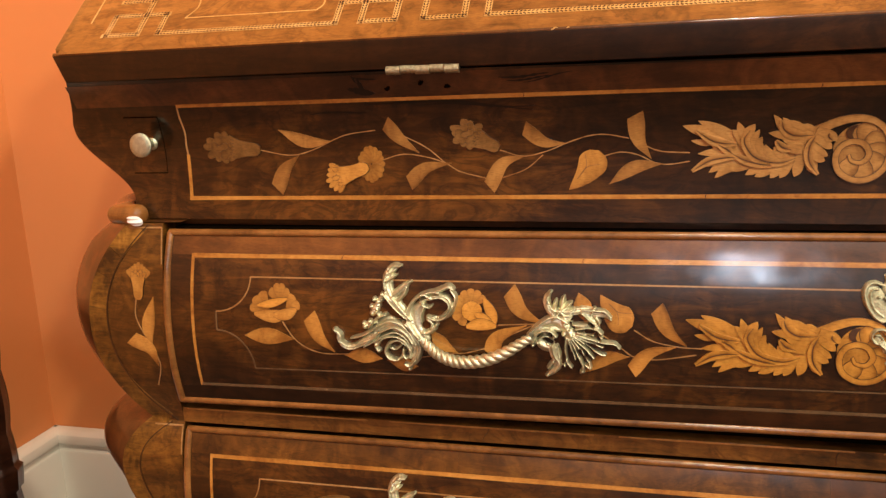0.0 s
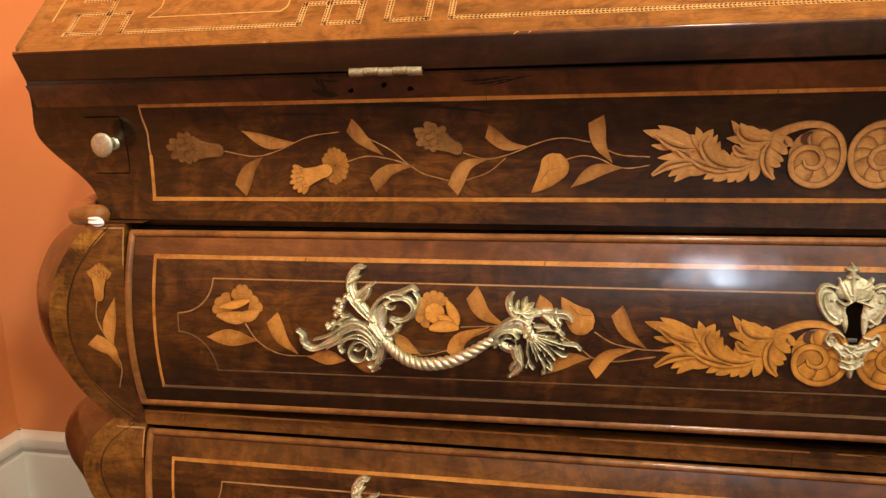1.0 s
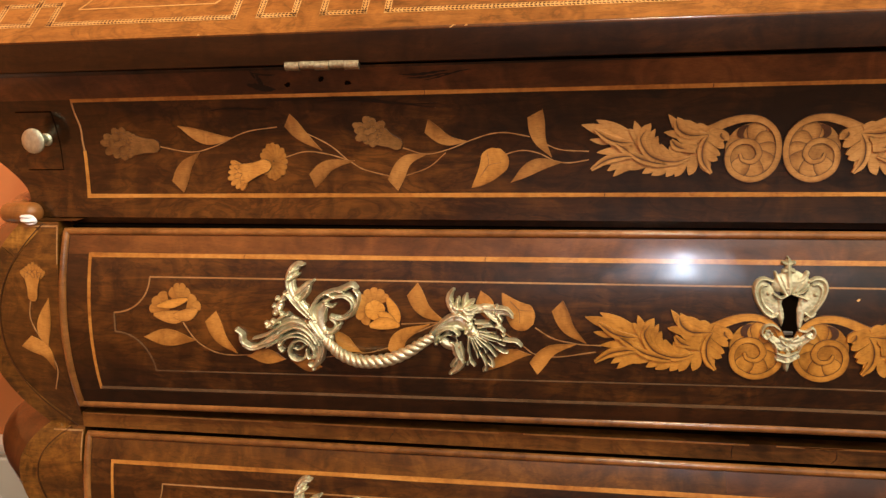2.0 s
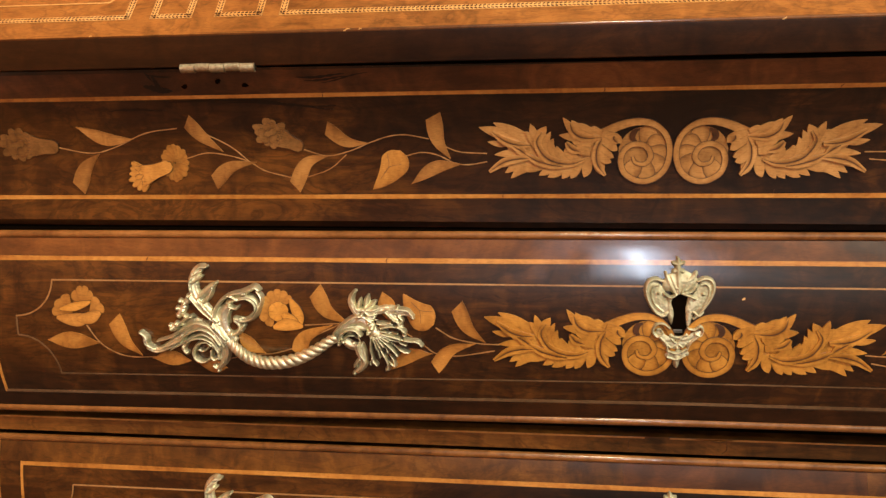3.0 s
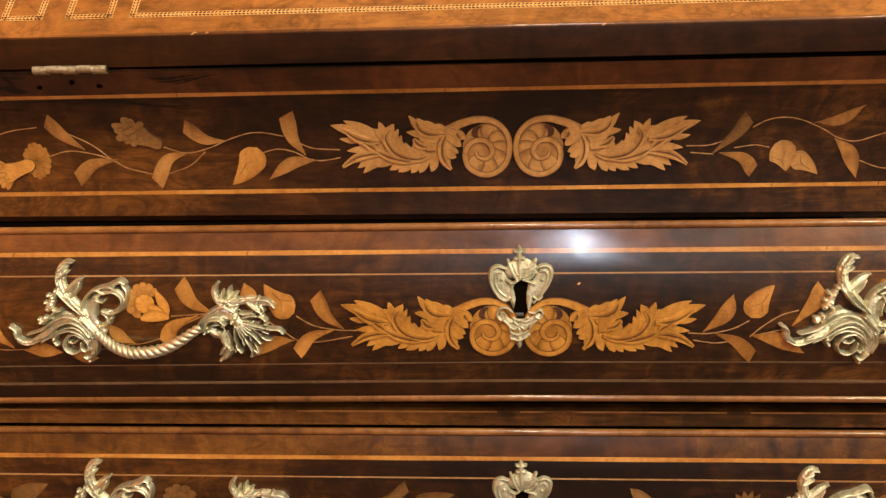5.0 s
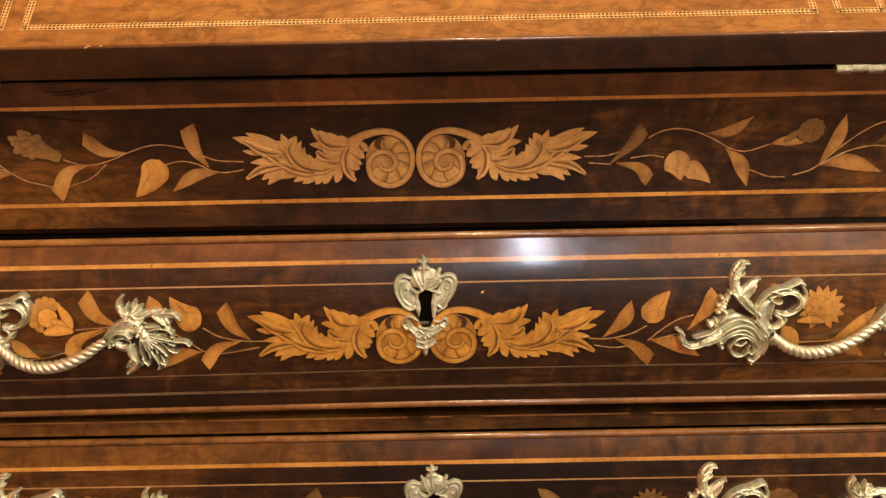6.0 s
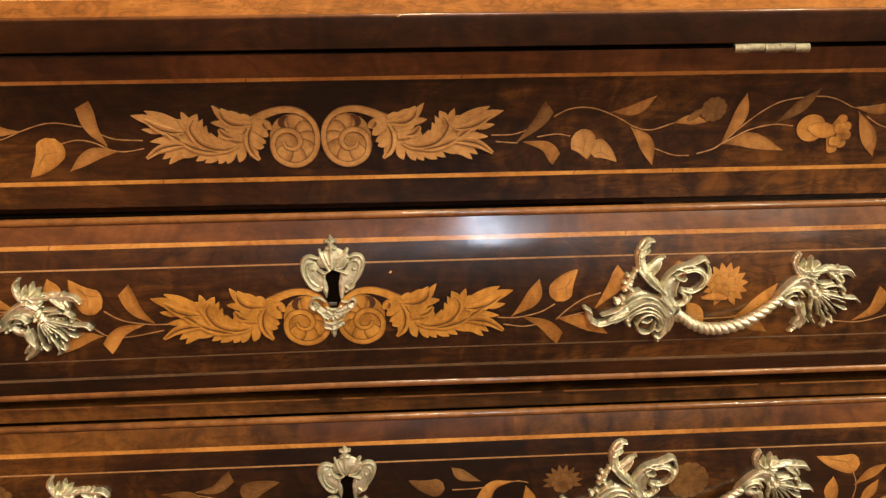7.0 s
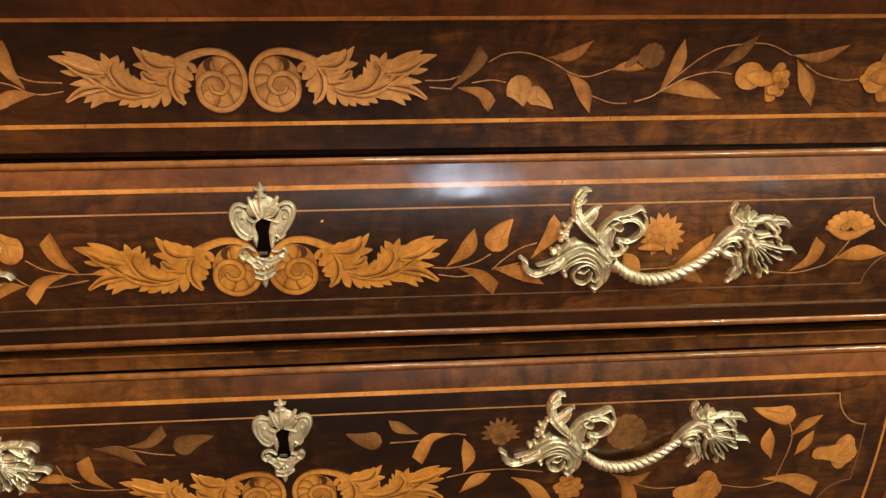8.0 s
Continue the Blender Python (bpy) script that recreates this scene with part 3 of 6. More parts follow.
for x0, x1, wood in ((-0.4960, -0.2800, BAND_GOLD), (-0.2798, -0.0300, BAND_GOLD), (-0.0298, 0.1300, WALNUT_BAND), (0.1302, 0.3300, BAND_GOLD), (0.3302, 0.4960, WALNUT_BAND)):
    banding(lower, x0, x1, 0.4875, 0.5020, lower_y, wood, "golden walnut banding" if wood == BAND_GOLD else "reddish walnut banding")
banding(frieze, -0.5680, 0.5680, 0.7574, 0.7735, frieze_y, WALNUT_BAND, "reddish walnut banding")


# ---- marquetry ----
def outlined(bm, points, widths, depth, lift, skew=0.0, rim=0.0005, across=4, scorch=None):
    """A veneer piece over a slightly larger scorched one, which shows as a dark outline."""
    ribbon(bm, points, [w + 2 * rim for w in widths], depth, lift - 0.00002, across, 1, skew)
    ribbon(bm, points, widths, depth, lift, across, 0, skew, False, scorch)


def leaf_widths(w, blunt, n=18):
    out = []
    for i in range(n):
        s = i / (n - 1)
        if blunt:
            out.append(w * (0.06 + 0.94 * math.sin(math.pi / 2 * min(1.0, s / 0.85)) ** 1.25) * (1 - 0.07 * (max(0, s - 0.70) / 0.30) ** 1.5))
        else:
            out.append(max(0.0003, w * (math.sin(math.pi * s**1.15) ** 1.1)))
    return out


surfaces = {"F": (frieze, frieze_y), "U": (upper, upper_y), "L": (lower, lower_y)}
F, U, L = "F", "U", "L"


def leaf(where, bx, bz, mx, mz, tx, tz, width, blunt, material=None):
    parent, depth = surfaces[where]
    pts = spline([(bx, bz), (mx, mz), (tx, tz)], 18)
    bm = bmesh.new()
    turn = (mx - bx) * (tz - bz) - (mz - bz) * (tx - bx)
    kind = math.sin(917 * bx + 411 * bz)
    hand, deep, root = (1 if kind > 0 else -1), 0.25 + 0.35 * abs(kind), 0.35 + 0.35 * math.sin(533 * bx)
    scorch = lambda s, u: max(deep * max(0, hand * u) ** 1.6, root * max(0, 1 - 2.2 * s))
    ribbon(bm, pts, leaf_widths(width, blunt), depth, 0.00046, 6, 0, (0.34 if turn > 0 else -0.34) if blunt else 0, False, scorch)
    part("inlay_leaf", bm, material or (INLAY_ROSE if where == "F" else INLAY), parent)


def stem(where, *points):
    parent, depth = surfaces[where]
    n = 10 * len(points)
    bm = bmesh.new()
    ribbon(bm, spline(points, n), [0.00072 + 0.00015 * math.sin(k * 0.7) for k in range(n)], depth, 0.00034, 2)
    part("inlay_stem", bm, STRING_PALE, parent)


def bud(where, bx, bz, tx, tz, width, material=None):
    """A drop-shaped bud: round at its base, pointed at its tip, with two folded petals drawn on it."""
    parent, depth = surfaces[where]
    b, t = Vector((bx, bz)), Vector((tx, tz))
    d = (t - b).normalized()
    n, start = 20, b - d * width * 0.46
    side = Vector((-d.y, d.x))
    pts, ws = [], []
    full = (t - start).length
    for i in range(n):
        s = i / (n - 1)
        pts.append(start.lerp(t, s) + side * (0.12 * width * math.sin(math.pi * s)))
        at = s * full / width
        ws.append(max(0.0003, width * (math.sqrt(max(0, 1 - (at / 0.5 - 1) ** 2)) if at < 0.5 else ((full / width - at) / (full / width - 0.5)) ** 0.8)))
    bm = bmesh.new()
    ribbon(bm, pts, ws, depth, 0.0005, 6, 0, 0.0, False, lambda s, u: 0.45 * max(0, u) ** 2)
    for k in (-1, 1):
        fold = spline([b + side * (k * width * 0.30) - d * width * 0.1, b + side * (k * 0.02 * width) + d * width * 0.22, b.lerp(t, 0.62)], 10)
        crease = bmesh.new()
        ribbon(crease, fold, [0.0004] * 10, depth, 0.00058, 1)
        part("bud_fold", crease, SINGE, parent)
    part("inlay_bud", bm, material or INLAY, parent)


def petal(bm, depth, root, tip, width, lift, rim=0.0):
    """One petal, wide and softly notched at its tip."""
    n = 12
    ws = [max(0.0004, width * (0.40 + 0.60 * math.sin(math.pi * 0.62 * i / 7) if i < 8 else math.sqrt(max(0.05, 1 - ((i - 7) / 4.2) ** 2)))) for i in range(n)]
    pts = [root.lerp(tip, i / (n - 1)) for i in range(n)]
    if rim:
        ribbon(bm, pts, [w + 2 * rim for w in ws], depth, lift - 0.00002, 4, 1)
    ribbon(bm, pts, ws, depth, lift, 4, 0, 0.0, False, lambda s, u: max(0.6 * max(0, 1 - 1.8 * s), 0.3 * u * u))


def fan_flower(where, bx, bz, tx, tz, width, count, material=None, fan=0.72, lift=0.00042):
    """A carnation from the side: a bell on the stem, and a frilled fan of petals out of it."""
    parent, depth = surfaces[where]
    b, t = Vector((bx, bz)), Vector((tx, tz))
    d, length = (t - b).normalized(), (t - b).length
    heart = b + d * length * 0.50
    side = Vector((-d.y, d.x))
    bm = bmesh.new()
    for ring, reach, spread in ((0, 0.50, 0.85), (1, 0.34, 0.70), (2, 0.22, 0.45)):
        n = 2 * count - 1 if ring == 0 else count - ring
        for k in range(n):
            a = spread * (2 * k / (n - 1) - 1)
            way = Matrix.Rotation(a, 2) @ d
            reach_k = reach * length * (1 + 0.05 * math.sin(5.1 * k + ring)) * (1 - 0.20 * abs(math.sin(a)))
            root = heart + side * (a * 0.16 * width * fan)
            petal(bm, depth, root, root + way * reach_k * (0.4 + 0.6 * fan), width * (0.36 if ring == 0 else 0.30) * fan, lift, 0.0 if ring == 0 else 0.0003)
            lift += 0.00003
    cup = [b, b.lerp(heart, 0.4), b.lerp(heart, 0.8), heart + d * length * 0.08]
    outlined(bm, spline(cup, 10), [width * v for v in (0.20, 0.40, 0.45, 0.46, 0.47, 0.50, 0.55, 0.60, 0.66, 0.68)], depth, lift + 0.0001, rim=0.0002)
    part("inlay_flower", bm, [material or INLAY, VEIN], parent)


def rosette(where, cx, cz, rx, rz, count, spike=0, material=None):
    """A flower from the front: a frilled ring of petals, a few folded ones inside and a small heart."""
    parent, depth = surfaces[where]
    c, lift = Vector((cx, cz)), 0.00042
    bm = bmesh.new()
    for ring, reach in ((0, 1.0), (1, 0.62))[: 1 if spike == 2 else 2]:
        n = (count if spike == 1 else 2 * count) if ring == 0 else max(4, count - 4)
        for k in range(n):
            a = 2 * math.pi * (k + 0.4 * ring) / n + (0.04 if spike == 2 else 0.2) * math.sin(k * 2.3)
            way = Vector((math.cos(a) * rx, math.sin(a) * rz))
            r = reach * (1 + (0.03 if spike == 2 else 0.10 if ring == 0 else 0.14) * math.sin(3.7 * k + cx * 90))
            if spike == 1 and ring == 0:
                ribbon(bm, spline([c, c + way * r * 0.6, c + way * r * 1.08], 9), [rx * v for v in (0.2, 0.36, 0.44, 0.48, 0.46, 0.38, 0.28, 0.16, 0.02)], depth, lift)
            else:
                petal(bm, depth, c + way * (0.05 if ring == 0 else 0.12), c + way * r, min(rx, rz) * (8.5 if ring == 0 else 4.2) / n, lift, 0.0 if ring == 0 else 0.00028)
            lift += 0.00003
    if spike == 2:
        part("inlay_flower", bm, [material or INLAY, VEIN], parent)
        return
    heart = [c + Vector((-0.34 * rx, -0.14 * rz)), c, c + Vector((0.36 * rx, 0.16 * rz))]
    outlined(bm, spline(heart, 9), [min(rx, rz) * v for v in (0.16, 0.34, 0.40, 0.34, 0.30, 0.34, 0.42, 0.36, 0.18)], depth, lift + 0.0001, rim=0.0003)
    part("inlay_flower", bm, [material or INLAY, VEIN], parent)


def scallop(where, cx, cz, rx, rz, a0, a1, lobes, dip, material=None, lift=0.0005, burn=0.55, pointed=False):
    """A petal cut as a fan between two angles, with a scalloped or pointed rim, burnt towards its heart, over a dark outline."""
    parent, depth = surfaces[where]
    n = max(28, lobes * (6 if pointed else 9))
    for grow, up, stuff in ((0.00022, -0.00003, VEIN), (0.0, 0.0, material or INLAY)):
        bm = bmesh.new()
        char = bm.verts.layers.float.new("char")
        rows = []
        for k in range(7):
            row = []
            for i in range(n + 1):
                t = i / n * lobes
                tooth = 2 * abs(t % 1 - 0.5) if pointed else 1 - abs(math.sin(math.pi * t)) ** 0.55
                a = math.radians(a0 + (a1 - a0) * i / n)
                r = (1 - dip * tooth) * k / 6
                q = (cx + (rx * r + grow * k / 6) * math.cos(a), cz + (rz * r + grow * k / 6) * math.sin(a))
                row.append((q[0], depth(q[1]) - lift - up, q[1]))
            rows.append(row)
        for k, row in enumerate(grid_faces(bm, rows)):
            for i, v in enumerate(row):
                crease = 0 if pointed else 0.35 * (1 - abs(math.sin(math.pi * i / n * lobes))) ** 3 * (k / 6)
                v[char] = min(1.0, burn * max(0, 1 - k / 4.5) + crease)
        part("inlay_petal", bm, stuff, parent)


def lip(where, points, width, material=None, lift=0.0007):
    """A smooth pointed petal, bent along its places, over a dark outline."""
    parent, depth = surfaces[where]
    bm = bmesh.new()
    ws = [max(0.0004, width * math.sin(math.pi * (0.06 + 0.88 * k / 15)) ** 0.8) for k in range(16)]
    outlined(bm, spline(points, 16), ws, depth, lift, rim=0.0002, scorch=lambda s, u: 0.35 * u * u)
    part("inlay_petal", bm, [material or INLAY, VEIN], parent)


def poppy(where, x, z, k=1.0):
    """An open flower from the front: three scalloped back petals, a golden heart and two smooth lips."""
    scallop(where, x + 0.0020 * k, z - 0.0020 * k, 0.0098 * k, 0.0152 * k, 28, 152, 4, 0.10, INLAY)
    scallop(where, x - 0.0050 * k, z - 0.0050 * k, 0.0150 * k, 0.0132 * k, 98, 192, 3, 0.12, INLAY, 0.0006)
    scallop(where, x + 0.0066 * k, z - 0.0042 * k, 0.0110 * k, 0.0112 * k, -4, 78, 2, 0.12, INLAY, 0.0006)
    lip(where, [(x - 0.0168 * k, z - 0.0082 * k), (x - 0.0022 * k, z - 0.0098 * k), (x + 0.0070 * k, z - 0.0068 * k)], 0.0088 * k, INLAY, 0.0007)
    lip(where, [(x - 0.0026 * k, z - 0.0088 * k), (x + 0.0068 * k, z - 0.0082 * k), (x + 0.0146 * k, z - 0.0044 * k)], 0.0080 * k, INLAY, 0.0008)
    lip(where, [(x - 0.0140 * k, z - 0.0026 * k), (x - 0.0034 * k, z - 0.0008 * k), (x + 0.0080 * k, z + 0.0026 * k)], 0.0056 * k, HEART, 0.0010)


def half_daisy(where, x, z, k=1.0, material=None):
    """A flower from the side: a broad scalloped fan over a curved lower lip, with a small cluster at its heart."""
    scallop(where, x, z - 0.0030 * k, 0.0178 * k, 0.0120 * k, -8, 188, 9, 0.10, material)
    lip(where, [(x - 0.0172 * k, z - 0.0020 * k), (x - 0.0012 * k, z - 0.0084 * k), (x + 0.0172 * k, z - 0.0018 * k)], 0.0062 * k, material, 0.0007)
    for dx, dz in ((-0.0040, -0.0022), (0.0, 0.0004), (0.0042, -0.0018)):
        scallop(where, x + dx * k, z + dz * k, 0.0032 * k, 0.0026 * k, 0, 360, 5, 0.10, material, 0.0009, 0.2)


def acanthus(where, cx, cz, mirror, material):
    """A scrolling acanthus with its round volute at (cx, cz), running to the left or mirrored to the right."""
    parent, depth = surfaces[where]
    lobes_1 = [
        (-0.0731, 0.0051, -0.0881, 0.0110, -0.1065, 0.0166, 0.0090),
        (-0.0731, 0.0074, -0.0843, 0.0137, -0.0972, 0.0196, 0.0066),
        (-0.0701, 0.0051, -0.0768, 0.0105, -0.0832, 0.0125, 0.0057),
        (-0.0825, 0.0075, -0.0921, 0.0056, -0.1009, 0.0069, 0.0045),
        (-0.0724, 0.0005, -0.0827, 0.0021, -0.0891, 0.0048, 0.0053),
        (-0.0732, -0.0010, -0.0846, -0.0006, -0.0965, -0.0016, 0.0053),
    ]
    lobes_2 = [
        (-0.0656, -0.0064, -0.0828, -0.0052, -0.0991, -0.0105, 0.0070),
        (-0.0657, -0.0080, -0.0802, -0.0083, -0.0895, -0.0136, 0.0062),
        (-0.0638, -0.0083, -0.0779, -0.0110, -0.0857, -0.0171, 0.0057),
        (-0.0611, -0.0080, -0.0695, -0.0102, -0.0753, -0.0129, 0.0049),
        (-0.0535, -0.0088, -0.0611, -0.0118, -0.0673, -0.0153, 0.0053),
        (-0.0478, -0.0088, -0.0554, -0.0134, -0.0615, -0.0165, 0.0053),
        (-0.0440, -0.0081, -0.0489, -0.0134, -0.0524, -0.0173, 0.0053),
        (-0.0403, -0.0069, -0.0440, -0.0131, -0.0467, -0.0173, 0.0053),
        (-0.0354, -0.0035, -0.0364, -0.0112, -0.0383, -0.0165, 0.0062),
        (-0.0317, 0.0033, -0.0289, -0.0082, -0.0262, -0.0151, 0.0074),
    ]
    lobes_3 = [
        (-0.0675, 0.0005, -0.0719, 0.0089, -0.0763, 0.0136, 0.0053),
        (-0.0648, -0.0015, -0.0704, 0.0112, -0.0732, 0.0185, 0.0053),
        (-0.0611, -0.0034, -0.0666, 0.0093, -0.0631, 0.0169, 0.0078),
        (-0.0573, -0.0053, -0.0629, 0.0058, -0.0602, 0.0134, 0.0053),
        (-0.0535, -0.0061, -0.0599, 0.0031, -0.0583, 0.0088, 0.0053),
        (-0.0478, -0.0061, -0.0546, -0.0008, -0.0561, 0.0038, 0.0053),
        (-0.0421, -0.0058, -0.0482, -0.0016, -0.0508, 0.0023, 0.0053),
    ]
    lobes_4 = [
        (-0.0288, 0.0082, -0.0437, 0.0125, -0.0526, 0.0225, 0.0066),
        (-0.0303, 0.0105, -0.0415, 0.0148, -0.0471, 0.0206, 0.0057),
        (-0.0326, 0.0128, -0.0389, 0.0159, -0.0434, 0.0186, 0.0045),
        (-0.0281, 0.0127, -0.0322, 0.0147, -0.0352, 0.0159, 0.0037),
        (-0.0325, 0.0063, -0.0448, 0.0095, -0.0546, 0.0111, 0.0057),
        (-0.0340, 0.0040, -0.0422, 0.0060, -0.0463, 0.0068, 0.0045),
        (-0.0347, -0.0001, -0.0407, 0.0010, -0.0452, 0.0034, 0.0053),
    ]
    lobes_5 = [
        (-0.0270, 0.0124, -0.0188, 0.0089, -0.0150, 0.0058, 0.0062),
        (-0.0281, 0.0089, -0.0209, 0.0036, -0.0175, 0.0009, 0.0053),
        (-0.0298, 0.0040, -0.0238, -0.0013, -0.0196, -0.0036, 0.0053),
        (-0.0305, 0.0002, -0.0249, -0.0048, -0.0211, -0.0067, 0.0053),
    ]
    spine = [(-0.0214, 0.0100), (-0.0317, 0.0033), (-0.0448, -0.0050), (-0.0599, -0.0042), (-0.0732, 0.0020), (-0.0822, 0.0059)]
    band = [(-0.0400, 0.0106), (-0.0281, 0.0120), (-0.0171, 0.0168), (-0.0062, 0.0194), (0.0048, 0.0177), (0.0128, 0.0105), (0.0155, -0.0001), (0.0130, -0.0110), (0.0061, -0.0175), (-0.0032, -0.0190), (-0.0123, -0.0140), (-0.0151, -0.0056), (-0.0127, 0.0016), (-0.0064, 0.0050), (0.0006, 0.0034), (0.0038, -0.0030), (0.0002, -0.0079), (-0.0057, -0.0071), (-0.0077, -0.0030)]
    cups = [(0.0014, 0.0125), (0.0075, 0.0064), (0.0100, -0.0012), (0.0084, -0.0084), (0.0012, -0.0140), (-0.0079, -0.0121)]
    hollow = [(-0.0039, 0.0152), (-0.0074, 0.0126), (-0.0081, 0.0091), (-0.0054, 0.0065)]
    veins = [[(-0.0657, 0.0132), (-0.0691, 0.0064), (-0.0639, -0.0027), (-0.0557, -0.0068), (-0.0463, -0.0076), (-0.0378, -0.0047)], [(-0.0982, 0.0135), (-0.0893, 0.0073), (-0.0818, 0.0050), (-0.0732, 0.0046)], [(-0.0999, -0.0127), (-0.0907, -0.0067), (-0.0819, -0.0044), (-0.0740, -0.0041)], [(-0.0480, 0.0191), (-0.0458, 0.0131), (-0.0391, 0.0092), (-0.0274, 0.0095)], [(-0.0273, 0.0091), (-0.0305, 0.0017), (-0.0300, -0.0073), (-0.0247, -0.0152)], [(-0.0197, 0.0106), (-0.0200, 0.0083), (-0.0174, 0.0057)], [(-0.0845, 0.0043), (-0.0793, 0.0012), (-0.0755, -0.0018)], [(-0.0755, -0.0018), (-0.0688, -0.0056), (-0.0594, -0.0083), (-0.0519, -0.0095)], [(-0.0501, 0.0063), (-0.0464, 0.0021), (-0.0404, 0.0002)]]
    put = lambda p: Vector((cx + mirror * p[0], cz + p[1]))
    bm = bmesh.new()
    lift = 0.0005
    ribbon(bm, [put(p) for p in spline(spine, 24)], [0.005 + 0.0055 * math.sin(math.pi * k / 23) for k in range(24)], depth, 0.00044)
    part("acanthus_spine", bm, material, parent)
    for lobes in (lobes_1, lobes_2, lobes_3, lobes_4, lobes_5):
        for bx, bz, mx, mz, tx, tz, w in lobes:
            pts = [put(p) for p in spline([(bx, bz), (mx, mz), (tx, tz)], 12)]
            ws = [max(0.0003, 1.04 * w * (0.78 + 0.22 * math.sin(math.pi * k / 11)) * (1 - (k / 11) ** 4.6) ** 0.85) for k in range(12)]
            bm = bmesh.new()
            ribbon(bm, pts, ws, depth, lift, 6, 0, 0.0, False, lambda s, u: 0.34 * max(0, (mirror * u - 0.55) / 0.45) * min(1, 1.6 * (1 - s)))
            part("acanthus_lobe", bm, material, parent)
            lift += 0.00004
    for run in veins:
        bm = bmesh.new()
        pts = [put(p) for p in spline(run, 22)]
        fade = lambda s, u: min(1, 6 * s, 4 * (1 - s)) * 0.80 * max(0, 1 - (0.9 if mirror * u > 0 else 1.8) * abs(u)) ** 1.4
        ribbon(bm, pts, [0.0004 + 0.0052 * math.sin(math.pi * (0.10 + 0.80 * k / 21)) for k in range(22)], depth, lift + 0.00002, 12, 0, 0.0, False, fade)
        core = bmesh.new()
        ribbon(core, pts, [0.0002 + 0.00055 * math.sin(math.pi * k / 21) for k in range(22)], depth, lift + 0.00006, 1)
        part("scorch_line", core, VEIN, parent)
        part("acanthus_shading", bm, material, parent, "sand-scorched shading")
    bm = bmesh.new()
    disc = [(-0.0165 + 0.033 * k / 16, -0.0005) for k in range(17)]
    ribbon(bm, [put(p) for p in disc], [max(0.001, 2 * math.sqrt(max(0, 0.0168**2 - x * x))) for x, z in disc], depth, 0.00056, 8, 0, 0.0, False, lambda s, u: 0.30)
    lift = 0.00070
    for k, (x, z) in enumerate(cups):
        way = Vector((x, z)).normalized()
        pts = [put(Vector((x, z)) + way * s) for s in steps(-0.0075, 0.0052, 9)]
        shade = lambda s, u: max(0.65 * max(0, (mirror * u - 0.2) / 0.8) ** 1.5, 0.8 * max(0, (s - 0.70) / 0.30), 0.4 * max(0, 1 - 3 * s))
        outlined(bm, pts, [0.0112 * v for v in (0.55, 0.68, 0.8, 0.9, 0.97, 1.0, 0.95, 0.8, 0.5, 0.12)], depth, lift, rim=0.00035, across=8, scorch=shade)
        lift += 0.00004
    ribbon(bm, [put(p) for p in spline(hollow, 14)], [0.0006 + 0.0036 * math.sin(math.pi * k / 13) for k in range(14)], depth, lift + 0.00004, 2, 1)
    n = 96
    curl = [put(p) for p in spline(band, n)]
    ws = [0.0034 * (1 + 1.0 * max(0, 1 - k / 24)) * min(1, 0.35 + k / 10) * min(1, 0.45 + 0.55 * (n - 1 - k) / 16) for k in range(n)]
    outlined(bm, curl, ws, depth, lift + 0.0002, rim=0.0003, across=4, scorch=lambda s, u: 0.55 * max(0, mirror * u - 0.2))
    part("inlay_volute", bm, [material, VEIN], parent)


for sgn in (-1, 1):
    acanthus("F", -0.0050 + sgn * 0.0175, 0.7164, -sgn, INLAY_PALE)
    acanthus("U", 0.0003 + sgn * 0.0187, 0.5945, -sgn, INLAY_GOLD)
    acanthus("L", 0.0040 + sgn * 0.0195, 0.4035, -sgn, INLAY_GOLD)
left_stile = next(o for o in bureau.children if o.name == "stile")
surfaces["S"] = (left_stile, stile_y)
S = "S"

# sprays on the frieze
stem(F, (-0.4251, 0.7209), (-0.4020, 0.7170), (-0.3842, 0.7206), (-0.3593, 0.7306), (-0.3357, 0.7340))
stem(F, (-0.3195, 0.7315), (-0.2999, 0.7214), (-0.2865, 0.7103))
stem(F, (-0.3322, 0.7128), (-0.3166, 0.7167), (-0.3002, 0.7147), (-0.2865, 0.7103), (-0.2762, 0.7044), (-0.2582, 0.6997))
stem(F, (-0.2459, 0.7001), (-0.2305, 0.7056), (-0.2187, 0.7152))
stem(F, (-0.2479, 0.7188), (-0.2323, 0.7145), (-0.2168, 0.7175), (-0.2015, 0.7235), (-0.1882, 0.7276), (-0.1771, 0.7283), (-0.1623, 0.7255))
stem(F, (-0.1789, 0.7139), (-0.1677, 0.7165), (-0.1566, 0.7146), (-0.1455, 0.7094), (-0.1364, 0.7082), (-0.1238, 0.7101))
stem(F, (-0.1523, 0.7206), (-0.1420, 0.7168), (-0.1240, 0.7156))
leaf(F, -0.3684, 0.7267, -0.3886, 0.7268, -0.4089, 0.7356, 0.0095, 0)
leaf(F, -0.3955, 0.7166, -0.4064, 0.7068, -0.4139, 0.6922, 0.0120, 1)
leaf(F, -0.3050, 0.7175, -0.3179, 0.7275, -0.3276, 0.7387, 0.0103, 1)
leaf(F, -0.2821, 0.7103, -0.3006, 0.7067, -0.3130, 0.6963, 0.0107, 1)
leaf(F, -0.2315, 0.7145, -0.2461, 0.7095, -0.2556, 0.6934, 0.0106, 1)
leaf(F, -0.2034, 0.7228, -0.2178, 0.7240, -0.2310, 0.7334, 0.0096, 1)
leaf(F, -0.1481, 0.7120, -0.1560, 0.7244, -0.1588, 0.7408, 0.0113, 1)
